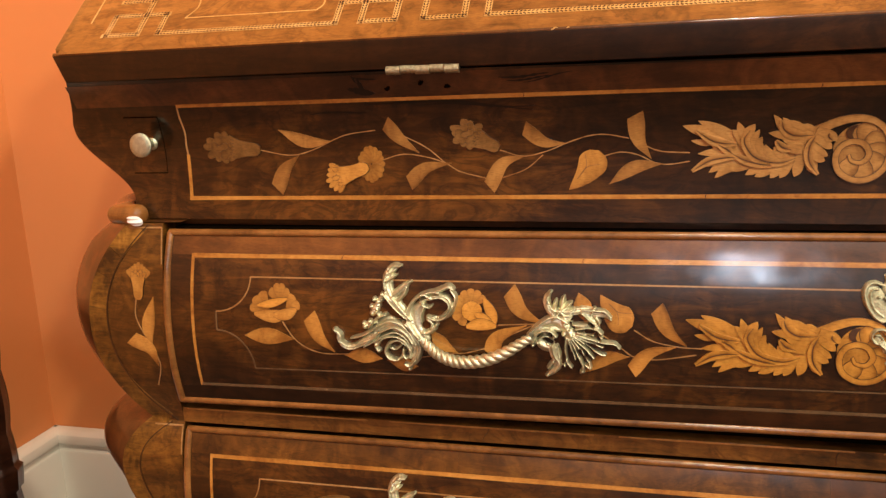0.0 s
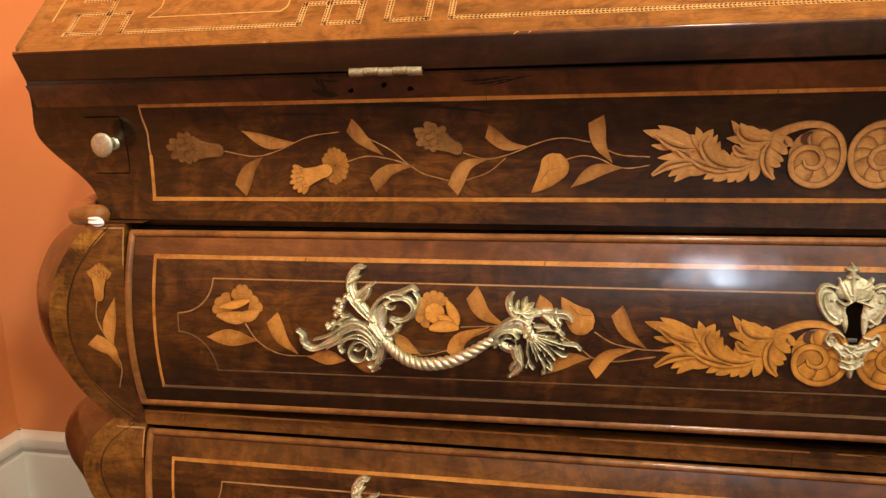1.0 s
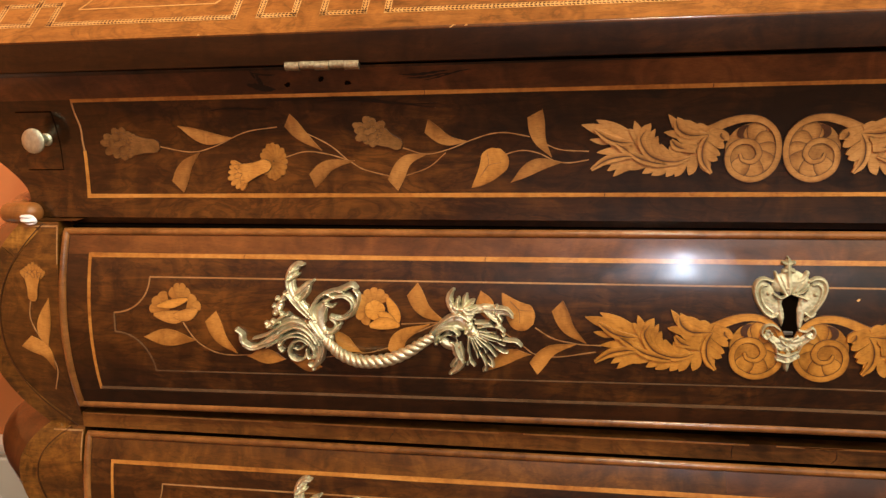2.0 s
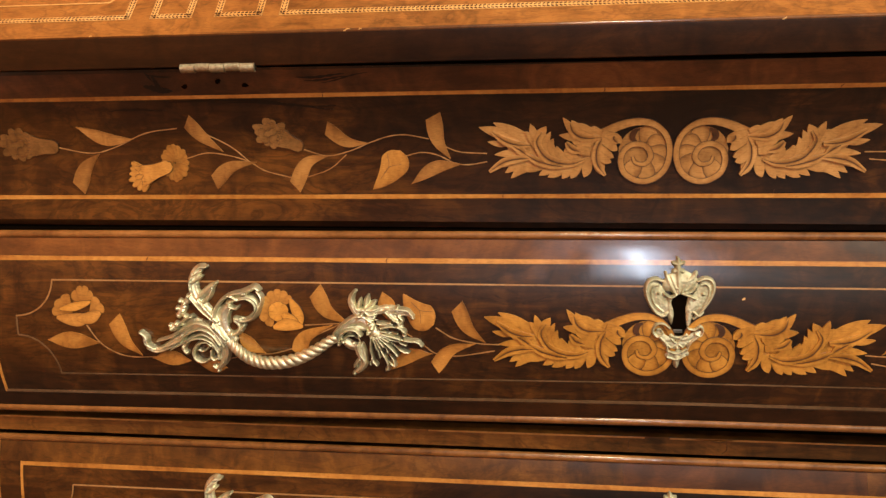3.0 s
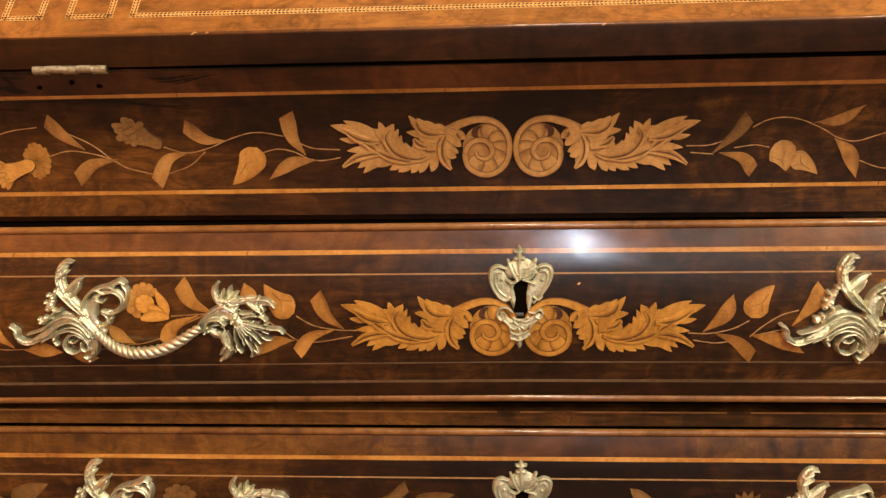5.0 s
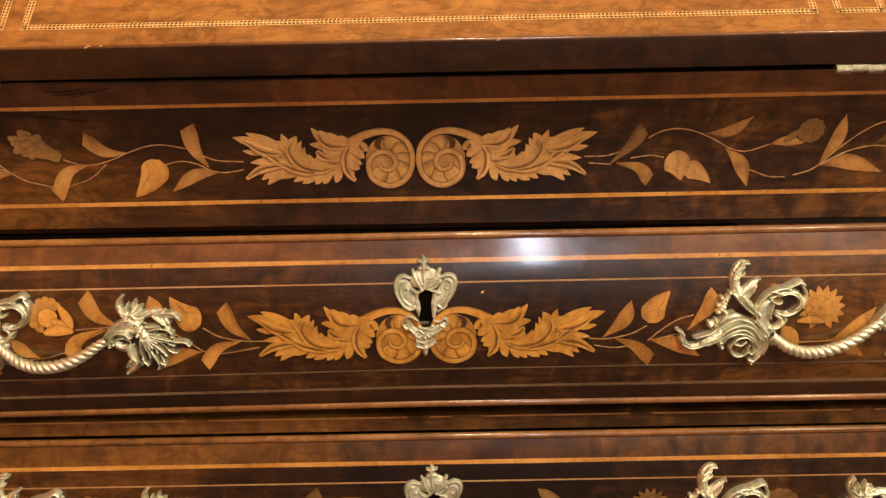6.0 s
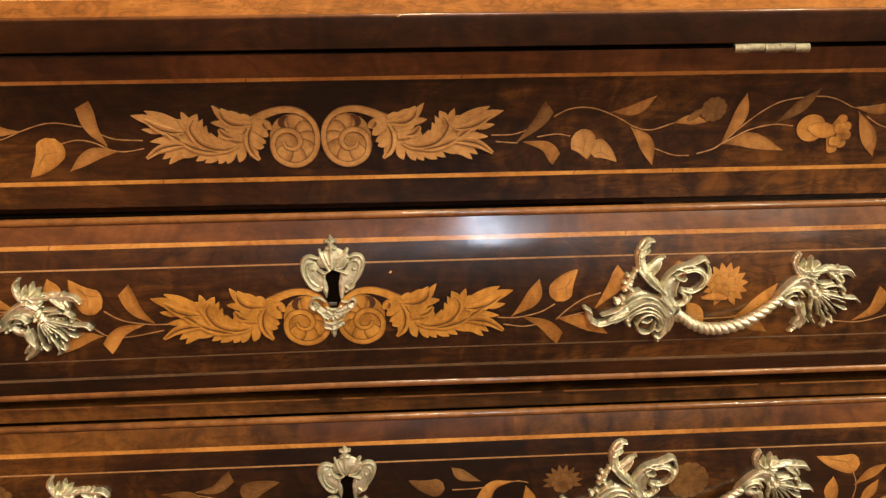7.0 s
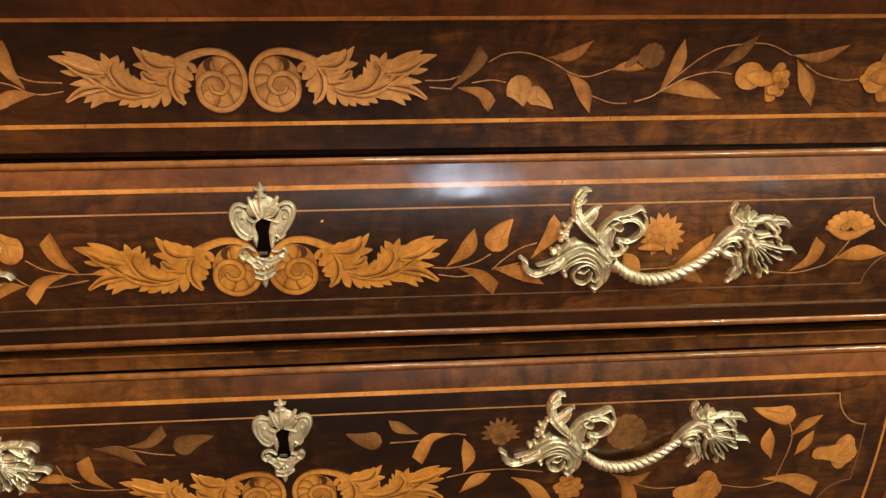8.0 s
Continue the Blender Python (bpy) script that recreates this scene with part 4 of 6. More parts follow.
leaf(F, -0.1400, 0.7086, -0.1583, 0.7064, -0.1749, 0.6953, 0.0089, 0)
rosette(F, -0.4555, 0.7232, 0.0140, 0.0112, 8, 0, INLAY_DULL)
fan_flower(F, -0.4250, 0.7213, -0.4600, 0.7232, 0.0215, 5, INLAY_DULL, 0.5, 0.0008)
rosette(F, -0.3405, 0.7100, 0.0100, 0.0130, 8, 2)
fan_flower(F, -0.3425, 0.7085, -0.3790, 0.6965, 0.0200, 4, None, 0.6, 0.0016)
rosette(F, -0.2700, 0.7303, 0.0118, 0.0100, 8, 0, INLAY_DULL)
fan_flower(F, -0.2486, 0.7200, -0.2720, 0.7312, 0.0180, 5, INLAY_DULL, 0.5, 0.0008)
bud(F, -0.1871, 0.7105, -0.2011, 0.6917, 0.0196)
stem(F, (0.1113, 0.7157), (0.1258, 0.7160), (0.1352, 0.7186))
stem(F, (0.1539, 0.7280), (0.1631, 0.7329), (0.1744, 0.7344), (0.1860, 0.7321), (0.2000, 0.7259), (0.2102, 0.7201), (0.2221, 0.7177), (0.2372, 0.7222))
stem(F, (0.1144, 0.7112), (0.1296, 0.7099))
stem(F, (0.1430, 0.7140), (0.1563, 0.7158), (0.1660, 0.7142))
stem(F, (0.2259, 0.7046), (0.2393, 0.6998), (0.2505, 0.6993))
stem(F, (0.2560, 0.7004), (0.2669, 0.7035), (0.2725, 0.7069))
stem(F, (0.2725, 0.7069), (0.2885, 0.7215), (0.3023, 0.7324), (0.3147, 0.7378), (0.3357, 0.7400), (0.3482, 0.7380), (0.3621, 0.7317))
stem(F, (0.2725, 0.7069), (0.2912, 0.7165), (0.3086, 0.7203), (0.3224, 0.7190))
stem(F, (0.3740, 0.7250), (0.3857, 0.7183), (0.4030, 0.7142), (0.4152, 0.7149))
leaf(F, 0.1285, 0.7099, 0.1427, 0.7235, 0.1505, 0.7349, 0.0099, 1, INLAY_DULL)
leaf(F, 0.1335, 0.7107, 0.1489, 0.7071, 0.1569, 0.6982, 0.0096, 1)
leaf(F, 0.1930, 0.7305, 0.2097, 0.7324, 0.2228, 0.7419, 0.0077, 0)
leaf(F, 0.2075, 0.7201, 0.2188, 0.7093, 0.2248, 0.6929, 0.0102, 0)
leaf(F, 0.2725, 0.7069, 0.2831, 0.7255, 0.2849, 0.7429, 0.0095, 0)
leaf(F, 0.2737, 0.7069, 0.2921, 0.7095, 0.3173, 0.7019, 0.0108, 0)
leaf(F, 0.3093, 0.7210, 0.3240, 0.7323, 0.3358, 0.7458, 0.0087, 0, INLAY_DULL)
leaf(F, 0.3621, 0.7317, 0.3827, 0.7301, 0.4019, 0.7386, 0.0077, 0)
leaf(F, 0.3669, 0.7290, 0.3771, 0.7121, 0.3830, 0.6966, 0.0111, 0)
bud(F, 0.1732, 0.7088, 0.1784, 0.6980, 0.0186, INLAY_PALE)
bud(F, 0.1859, 0.7041, 0.1993, 0.6958, 0.0133, INLAY_PALE)
leaf(F, 0.2372, 0.7222, 0.2487, 0.7245, 0.2607, 0.7229, 0.0070, 0)
scallop(F, 0.2640, 0.7318, 0.0090, 0.0088, 0, 360, 11, 0.10, INLAY_DULL, 0.0006, 0.2)
lip(F, [(0.2466, 0.7240), (0.2520, 0.7282), (0.2566, 0.7318)], 0.0048, INLAY_DULL, 0.0007)
scallop(F, 0.3466, 0.7142, 0.0182, 0.0156, -82, 62, 5, 0.14, INLAY, 0.0006, 0.7)
scallop(F, 0.3352, 0.7176, 0.0102, 0.0096, 0, 360, 1, 0.0, INLAY, 0.0008, 0.0)
lip(F, [(0.3330, 0.7178), (0.3440, 0.7158), (0.3540, 0.7150)], 0.0108, INLAY, 0.0010)
for dx, dz, r in ((0.3560, 0.7172, 0.0048), (0.3585, 0.7128, 0.0052), (0.3535, 0.7080, 0.0046)):
    scallop(F, dx, dz, r, r * 0.8, 0, 360, 4, 0.12, INLAY, 0.0012, 0.4)
scallop(F, 0.4255, 0.7162, 0.0250, 0.0190, -78, 84, 6, 0.14, INLAY, 0.0006, 0.6)
scallop(F, 0.4262, 0.7160, 0.0090, 0.0110, 0, 360, 1, 0.0, INLAY, 0.0008, 0.0)
scallop(F, 0.4182, 0.7150, 0.0034, 0.0032, 0, 360, 1, 0.0, INLAY, 0.0010, 0.0)
lip(F, [(0.4230, 0.7162), (0.4330, 0.7170), (0.4420, 0.7180)], 0.0120, INLAY, 0.0011)
# sprays on the upper drawer
poppy(U, -0.4100, 0.6133, 1.06)
stem(U, (-0.4059, 0.5993), (-0.3974, 0.5870), (-0.3870, 0.5797), (-0.3742, 0.5764), (-0.3525, 0.5771))
stem(U, (-0.3189, 0.5745), (-0.2815, 0.5806), (-0.2693, 0.5821), (-0.2545, 0.5865))
leaf(U, -0.3961, 0.5862, -0.4164, 0.5878, -0.4366, 0.5878, 0.0125, 0)
leaf(U, -0.3663, 0.5777, -0.3776, 0.5887, -0.3848, 0.6042, 0.0117, 1)
leaf(U, -0.3591, 0.5759, -0.3462, 0.5765, -0.3306, 0.5747, 0.0111, 0)
leaf(U, -0.3273, 0.5740, -0.3149, 0.5712, -0.3046, 0.5700, 0.0101, 0)
leaf(U, -0.2754, 0.5818, -0.2865, 0.5879, -0.2941, 0.5973, 0.0098, 0)
scallop(U, -0.2657, 0.6145, 0.0120, 0.0125, 20, 165, 5, 0.11, INLAY)
scallop(U, -0.2668, 0.6118, 0.0132, 0.0112, 128, 258, 4, 0.12, INLAY, 0.0006)
scallop(U, -0.2652, 0.6118, 0.0072, 0.0068, 0, 360, 6, 0.06, HEART, 0.0009, 0.15)
lip(U, [(-0.2508, 0.6012), (-0.2514, 0.6100), (-0.2568, 0.6206)], 0.0076, HEART, 0.0011)
lip(U, [(-0.2500, 0.6022), (-0.2570, 0.6072), (-0.2628, 0.6102)], 0.0066, HEART, 0.0012)
lip(U, [(-0.2690, 0.6010), (-0.2590, 0.6032), (-0.2482, 0.6022)], 0.0082, HEART, 0.0013)
stem(U, (-0.2472, 0.6028), (-0.2162, 0.6048))
stem(U, (-0.2421, 0.5947), (-0.2219, 0.6042))
leaf(U, -0.2162, 0.6048, -0.2309, 0.6126, -0.2397, 0.6263, 0.0116, 1)
leaf(U, -0.2277, 0.6032, -0.2465, 0.5945, -0.2526, 0.5813, 0.0118, 1)
leaf(U, -0.1869, 0.6056, -0.1901, 0.6160, -0.1933, 0.6262, 0.0120, 0)
bud(U, -0.1647, 0.6113, -0.1791, 0.6252, 0.0191)
stem(U, (-0.1572, 0.6030), (-0.1450, 0.5960), (-0.1287, 0.5929), (-0.1143, 0.5924))
stem(U, (-0.1915, 0.6065), (-0.1783, 0.5995), (-0.1651, 0.5904), (-0.1569, 0.5849), (-0.1429, 0.5836), (-0.1178, 0.5880))
leaf(U, -0.1240, 0.5935, -0.1354, 0.6032, -0.1429, 0.6177, 0.0104, 1)
leaf(U, -0.1305, 0.5928, -0.1474, 0.5873, -0.1582, 0.5748, 0.0099, 1)
leaf(U, -0.1595, 0.5848, -0.1743, 0.5832, -0.1894, 0.5722, 0.0093, 0)
stem(U, (0.1187, 0.5860), (0.1326, 0.5839), (0.1426, 0.5850))
stem(U, (0.1147, 0.5913), (0.1286, 0.5909), (0.1444, 0.5943), (0.1554, 0.6002))
stem(U, (0.1565, 0.5885), (0.1643, 0.5959), (0.1760, 0.6038), (0.1879, 0.6076))
stem(U, (0.1624, 0.5900), (0.1803, 0.5946))
leaf(U, 0.1246, 0.5918, 0.1391, 0.6047, 0.1442, 0.6184, 0.0107, 0)
leaf(U, 0.1325, 0.5912, 0.1478, 0.5848, 0.1598, 0.5738, 0.0100, 1)
bud(U, 0.1608, 0.6090, 0.1710, 0.6244, 0.0174)
leaf(U, 0.1564, 0.5897, 0.1766, 0.5862, 0.1941, 0.5765, 0.0109, 0)
leaf(U, 0.1842, 0.5966, 0.1966, 0.6114, 0.2035, 0.6222, 0.0128, 1)
scallop(U, 0.2772, 0.6110, 0.0165, 0.0165, -75, 255, 14, 0.28, INLAY, 0.0005, 0.5, True)
scallop(U, 0.2756, 0.6090, 0.0102, 0.0108, -20, 190, 5, 0.16, INLAY, 0.0008)
scallop(U, 0.2736, 0.6060, 0.0066, 0.0062, 0, 360, 5, 0.12, INLAY, 0.0011, 0.3)
lip(U, [(0.2600, 0.6024), (0.2700, 0.6034), (0.2790, 0.6016)], 0.0056, INLAY, 0.0012)
leaf(U, 0.2848, 0.5864, 0.3016, 0.5959, 0.3151, 0.6113, 0.0108, 0)
leaf(U, 0.2825, 0.5886, 0.2979, 0.5816, 0.3106, 0.5745, 0.0092, 0)
leaf(U, 0.2639, 0.5772, 0.2568, 0.5901, 0.2496, 0.5988, 0.0115, 0)
leaf(U, 0.2323, 0.6025, 0.2417, 0.6184, 0.2475, 0.6276, 0.0113, 1)
stem(U, (0.2621, 0.5861), (0.2910, 0.5871), (0.3074, 0.5888))
stem(U, (0.3566, 0.5822), (0.3761, 0.5804), (0.3925, 0.5835), (0.4043, 0.5890), (0.4159, 0.6046))
leaf(U, 0.3737, 0.5818, 0.3879, 0.5903, 0.3943, 0.6042, 0.0102, 1)
leaf(U, 0.4062, 0.5907, 0.4246, 0.5950, 0.4450, 0.5941, 0.0116, 0)
half_daisy(U, 0.4150, 0.6166, 1.04)
# sprays on the lower drawer
leaf(L, -0.3900, 0.4420, -0.4050, 0.4470, -0.4205, 0.4535, 0.0098, 0, INLAY_DULL)
bud(L, -0.3840, 0.4490, -0.3630, 0.4620, 0.0190, INLAY_DULL)
scallop(L, -0.2590, 0.4530, 0.0135, 0.0110, 0, 360, 9, 0.20, INLAY_DULL, 0.0005, 0.4)
scallop(L, -0.2590, 0.4520, 0.0070, 0.0060, 0, 360, 6, 0.16, INLAY_DULL, 0.0008)
stem(L, (-0.1650, 0.4377), (-0.1560, 0.4188), (-0.1404, 0.4135), (-0.1154, 0.4131))
stem(L, (-0.1345, 0.4512), (-0.1103, 0.4491), (-0.0943, 0.4453), (-0.0781, 0.4430))
leaf(L, -0.1365, 0.4513, -0.1165, 0.4479, -0.1006, 0.4354, 0.0093, 0, INLAY_DULL)
leaf(L, -0.1119, 0.4520, -0.0966, 0.4542, -0.0841, 0.4643, 0.0090, 1, INLAY_DULL)
bud(L, -0.0707, 0.4496, -0.0484, 0.4581, 0.0156, INLAY_DULL)
leaf(L, -0.1277, 0.4144, -0.1416, 0.4260, -0.1455, 0.4423, 0.0114, 1)
leaf(L, -0.1505, 0.4216, -0.1671, 0.4258, -0.1815, 0.4235, 0.0081, 0)
leaf(L, -0.1817, 0.4137, -0.1891, 0.4180, -0.1965, 0.4221, 0.0081, 0)
bud(L, 0.0699, 0.4498, 0.0496, 0.4556, 0.0154, INLAY_DULL)
stem(L, (0.0827, 0.4462), (0.1043, 0.4472), (0.1303, 0.4520), (0.1411, 0.4505))
leaf(L, 0.1043, 0.4532, 0.0906, 0.4586, 0.0822, 0.4650, 0.0086, 0, INLAY_DULL)
leaf(L, 0.1281, 0.4521, 0.1129, 0.4478, 0.1033, 0.4289, 0.0108, 1)
leaf(L, 0.1396, 0.4148, 0.1433, 0.4306, 0.1394, 0.4476, 0.0106, 0)
leaf(L, 0.1365, 0.3948, 0.1488, 0.4069, 0.1611, 0.4131, 0.0109, 0)
stem(L, (0.1263, 0.4111), (0.1485, 0.4154), (0.1753, 0.4168), (0.2026, 0.4125))
scallop(L, 0.1678, 0.4500, 0.0158, 0.0150, -25, 205, 10, 0.32, INLAY_DULL, 0.0005, 0.4, True)
scallop(L, 0.1678, 0.4490, 0.0085, 0.0085, 0, 360, 7, 0.14, INLAY_DULL, 0.0008)
scallop(L, 0.2667, 0.4472, 0.0160, 0.0160, 0, 360, 13, 0.08, INLAY_DULL, 0.0005, 0.35)
scallop(L, 0.2640, 0.4462, 0.0090, 0.0090, 10, 215, 5, 0.12, INLAY_DULL, 0.0008)
rosette(L, 0.2244, 0.3955, 0.0114, 0.0123, 7, 0)
leaf(L, 0.2626, 0.4063, 0.2724, 0.3939, 0.2780, 0.3751, 0.0125, 1)
leaf(L, 0.1780, 0.4082, 0.1944, 0.3985, 0.2073, 0.3796, 0.0131, 1)
leaf(L, 0.2579, 0.4077, 0.2773, 0.3996, 0.2902, 0.4076, 0.0076, 0)
stem(L, (0.2629, 0.4033), (0.2825, 0.3945), (0.2972, 0.3900), (0.3160, 0.3901))
fan_flower(L, 0.3122, 0.3842, 0.3520, 0.3890, 0.0290, 6, None, 1.0)
stem(L, (0.3502, 0.3906), (0.3787, 0.3864), (0.4081, 0.3950))
stem(L, (0.3963, 0.3939), (0.4028, 0.4327), (0.3977, 0.4515))
bud(L, 0.3950, 0.4581, 0.3672, 0.4641, 0.0167)
leaf(L, 0.4007, 0.4371, 0.4119, 0.4473, 0.4250, 0.4558, 0.0085, 0)
leaf(L, 0.3892, 0.4154, 0.3835, 0.4309, 0.3828, 0.4460, 0.0114, 0)
leaf(L, 0.4080, 0.4184, 0.4143, 0.4293, 0.4199, 0.4416, 0.0096, 0)
leaf(L, 0.3865, 0.3951, 0.4112, 0.3930, 0.4330, 0.3815, 0.0150, 1)
fan_flower(L, 0.4225, 0.4200, 0.4600, 0.4190, 0.0270, 6, None, 1.0)
# tulip on the stile
fan_flower(S, -0.5260, 0.6104, -0.5251, 0.6407, 0.0173, 5)
stem(S, (-0.5283, 0.6116), (-0.5300, 0.5974), (-0.5251, 0.5843), (-0.5184, 0.5742))
leaf(S, -0.5184, 0.5742, -0.5202, 0.5890, -0.5135, 0.6129, 0.0106, 0)
leaf(S, -0.5160, 0.5568, -0.5214, 0.5708, -0.5359, 0.5793, 0.0127, 1)
stem(S, (-0.5185, 0.5732), (-0.5145, 0.5569), (-0.5199, 0.5399))


def lathe(bm, x, y, z, prof, n=24):
    """A turned form on an axis towards the viewer: (distance out, radius)."""
    grid_faces(bm, [[(x + r * math.cos(a), y - d, z + r * math.sin(a)) for d, r in prof] for a in steps(0, 2 * math.pi, n)])


# pale lines painted as glints where edges of the stile catch light
line(left_stile, "worn_edge", [(x, 0.6672) for x in steps(-0.5330, -0.5052, 6)], 0.0011, stile_y, STRING_PALE, 2, 0.0006, "pale line painted as a glint on the edge")
line(left_stile, "worn_edge", [(-0.5052, z) for z in steps(0.6400, 0.6668, 6)], 0.0008, stile_y, STRING_PALE, 2, 0.0006)
line(left_stile, "worn_edge", [(x, 0.5068) for x in steps(-0.5300, -0.5052, 6)], 0.0010, stile_y, STRING_PALE, 2, 0.0006)
line(left_stile, "worn_edge", [(-0.5052, z) for z in steps(0.4850, 0.5060, 6)], 0.0009, stile_y, STRING_PALE, 2, 0.0006)


# ---- gilt mounts: relief castings, strokes and beads melted into one pierced sheet ----
casting = []


def stroke(points, w0, w1, w2, lift, flutes):
    """A scroll of the casting along (x, z): its width at start, middle and end, its height and number of flutes."""
    casting.append((points, w0, w1, w2, lift, flutes))


def blob(x, z, r, lift):
    """A bead of the casting."""
    casting.append(([(x, z), (x + 0.0001, z)], 1.7 * r, 1.7 * r, 1.7 * r, 0.9 * lift + 0.4 * r, 0))


def cast(name, x, z, depth, parent, label, holes=(), metal=None):
    """Pour the gathered strokes: a height over the drawer's face on a fine net, cut away where nothing rises."""
    step = 0.00036
    every = [p for s in casting for p in s[0]]
    lo = [min(p[k] for p in every) - 0.006 for k in (0, 1)]
    size = [int((max(p[k] for p in every) + 0.006 - lo[k]) / step) + 1 for k in (0, 1)]
    gx = lo[0] + step * np.arange(size[0])
    gz = lo[1] + step * np.arange(size[1])
    high = np.full((size[0], size[1]), -0.006)
    for points, w0, w1, w2, lift, flutes in casting:
        length = sum((Vector(a) - Vector(b)).length for a, b in zip(points, points[1:]))
        n = max(4, int(length / 0.0006))
        pts = np.array([tuple(p) for p in spline(points, n)])
        s = np.linspace(0, 1, n)
        wide = np.where(s < 0.5, w0 + (w1 - w0) * np.sin(math.pi * s), w2 + (w1 - w2) * np.sin(math.pi * s))
        wide = wide * 0.5 - 0.0001
        if flutes > 1:
            wide = wide * (0.90 + 0.16 * np.abs(np.sin(length * s / 0.0032 * math.pi)))
        reach = wide.max() + 0.003
        a = [np.searchsorted(g, pts[:, k].min() - reach) for k, g in enumerate((gx, gz))]
        b = [np.searchsorted(g, pts[:, k].max() + reach) for k, g in enumerate((gx, gz))]
        dx = gx[a[0] : b[0], None, None] - pts[:, 0]
        dz = gz[None, a[1] : b[1], None] - pts[:, 1]
        far = np.sqrt(dx**2 + dz**2)
        near = (far - wide).argmin(axis=2)
        pick = lambda field: np.take_along_axis(field, near[:, :, None], axis=2)[:, :, 0]
        d, w = pick(far), wide[near]
        run = np.gradient(pts, axis=0)
        run = run / np.maximum(1e-9, np.linalg.norm(run, axis=1))[:, None]
        side = (pick(dx + 0 * dz) * -run[near, 1] + pick(dz + 0 * dx) * run[near, 0]) / w
        u = d / w
        crown = np.sqrt(np.maximum(0, 1 - u * u))
        chase = 0.00034 * np.cos(math.pi * (2 * flutes - 1) * side + 0.7 * np.sin(2 * math.pi * s[near])) * (u < 1) if flutes else 0.0
        lift = lift * (1.12 if w1 < 0.0045 else 0.92)
        body = lift * (0.34 + 0.42 * crown + 0.34 * np.maximum(0, 1 - u)) + chase
        form = np.where(u < 1, body, 0.34 * lift - (d - w) * 9)
        spot = high[a[0] : b[0], a[1] : b[1]]
        spot[:] = np.maximum(spot, form)
    for points, w in holes:
        pts = np.array([tuple(p) for p in spline(points, 24)])
        wide = np.interp(np.linspace(0, 1, 24), np.linspace(0, 1, len(w)), w) * 0.5
        gap = (np.sqrt((gx[:, None, None] - pts[:, 0]) ** 2 + (gz[None, :, None] - pts[:, 1]) ** 2) - wide).min(axis=2)
        high = np.minimum(high, gap * 9 - 0.001)
    casting.clear()
    mesh_x, mesh_z = np.meshgrid(gx, gz, indexing="ij")
    high = high + np.where(high > 0, 0.00010 * np.sin(mesh_x * 1500 + 2 * np.sin(mesh_z * 700)) * np.sin(mesh_z * 1700 + 1.7 * np.sin(mesh_x * 1100)), 0)
    high = np.maximum(high, -0.003)
    keep = high > -0.0029
    cell = keep[:-1, :-1] | keep[1:, :-1] | keep[1:, 1:] | keep[:-1, 1:]
    index = np.full(high.shape, -1)
    used = np.zeros(high.shape, bool)
    for i, j in ((0, 0), (1, 0), (1, 1), (0, 1)):
        used[i : i + cell.shape[0], j : j + cell.shape[1]] |= cell
    index[used] = np.arange(used.sum())
    verts = [(x + gx[i], depth(z + gz[j]) - high[i, j], z + gz[j]) for i, j in zip(*np.nonzero(used))]
    faces = [(index[i, j], index[i + 1, j], index[i + 1, j + 1], index[i, j + 1]) for i, j in zip(*np.nonzero(cell))]
    me = bpy.data.meshes.new(name)
    me.from_pydata(verts, [], [[int(v) for v in f] for f in faces])
    me.shade_smooth()
    me.materials.append(metal or BRASS)
    ob = new(name, me)
    ob.parent = parent
    return tagged(ob, label)


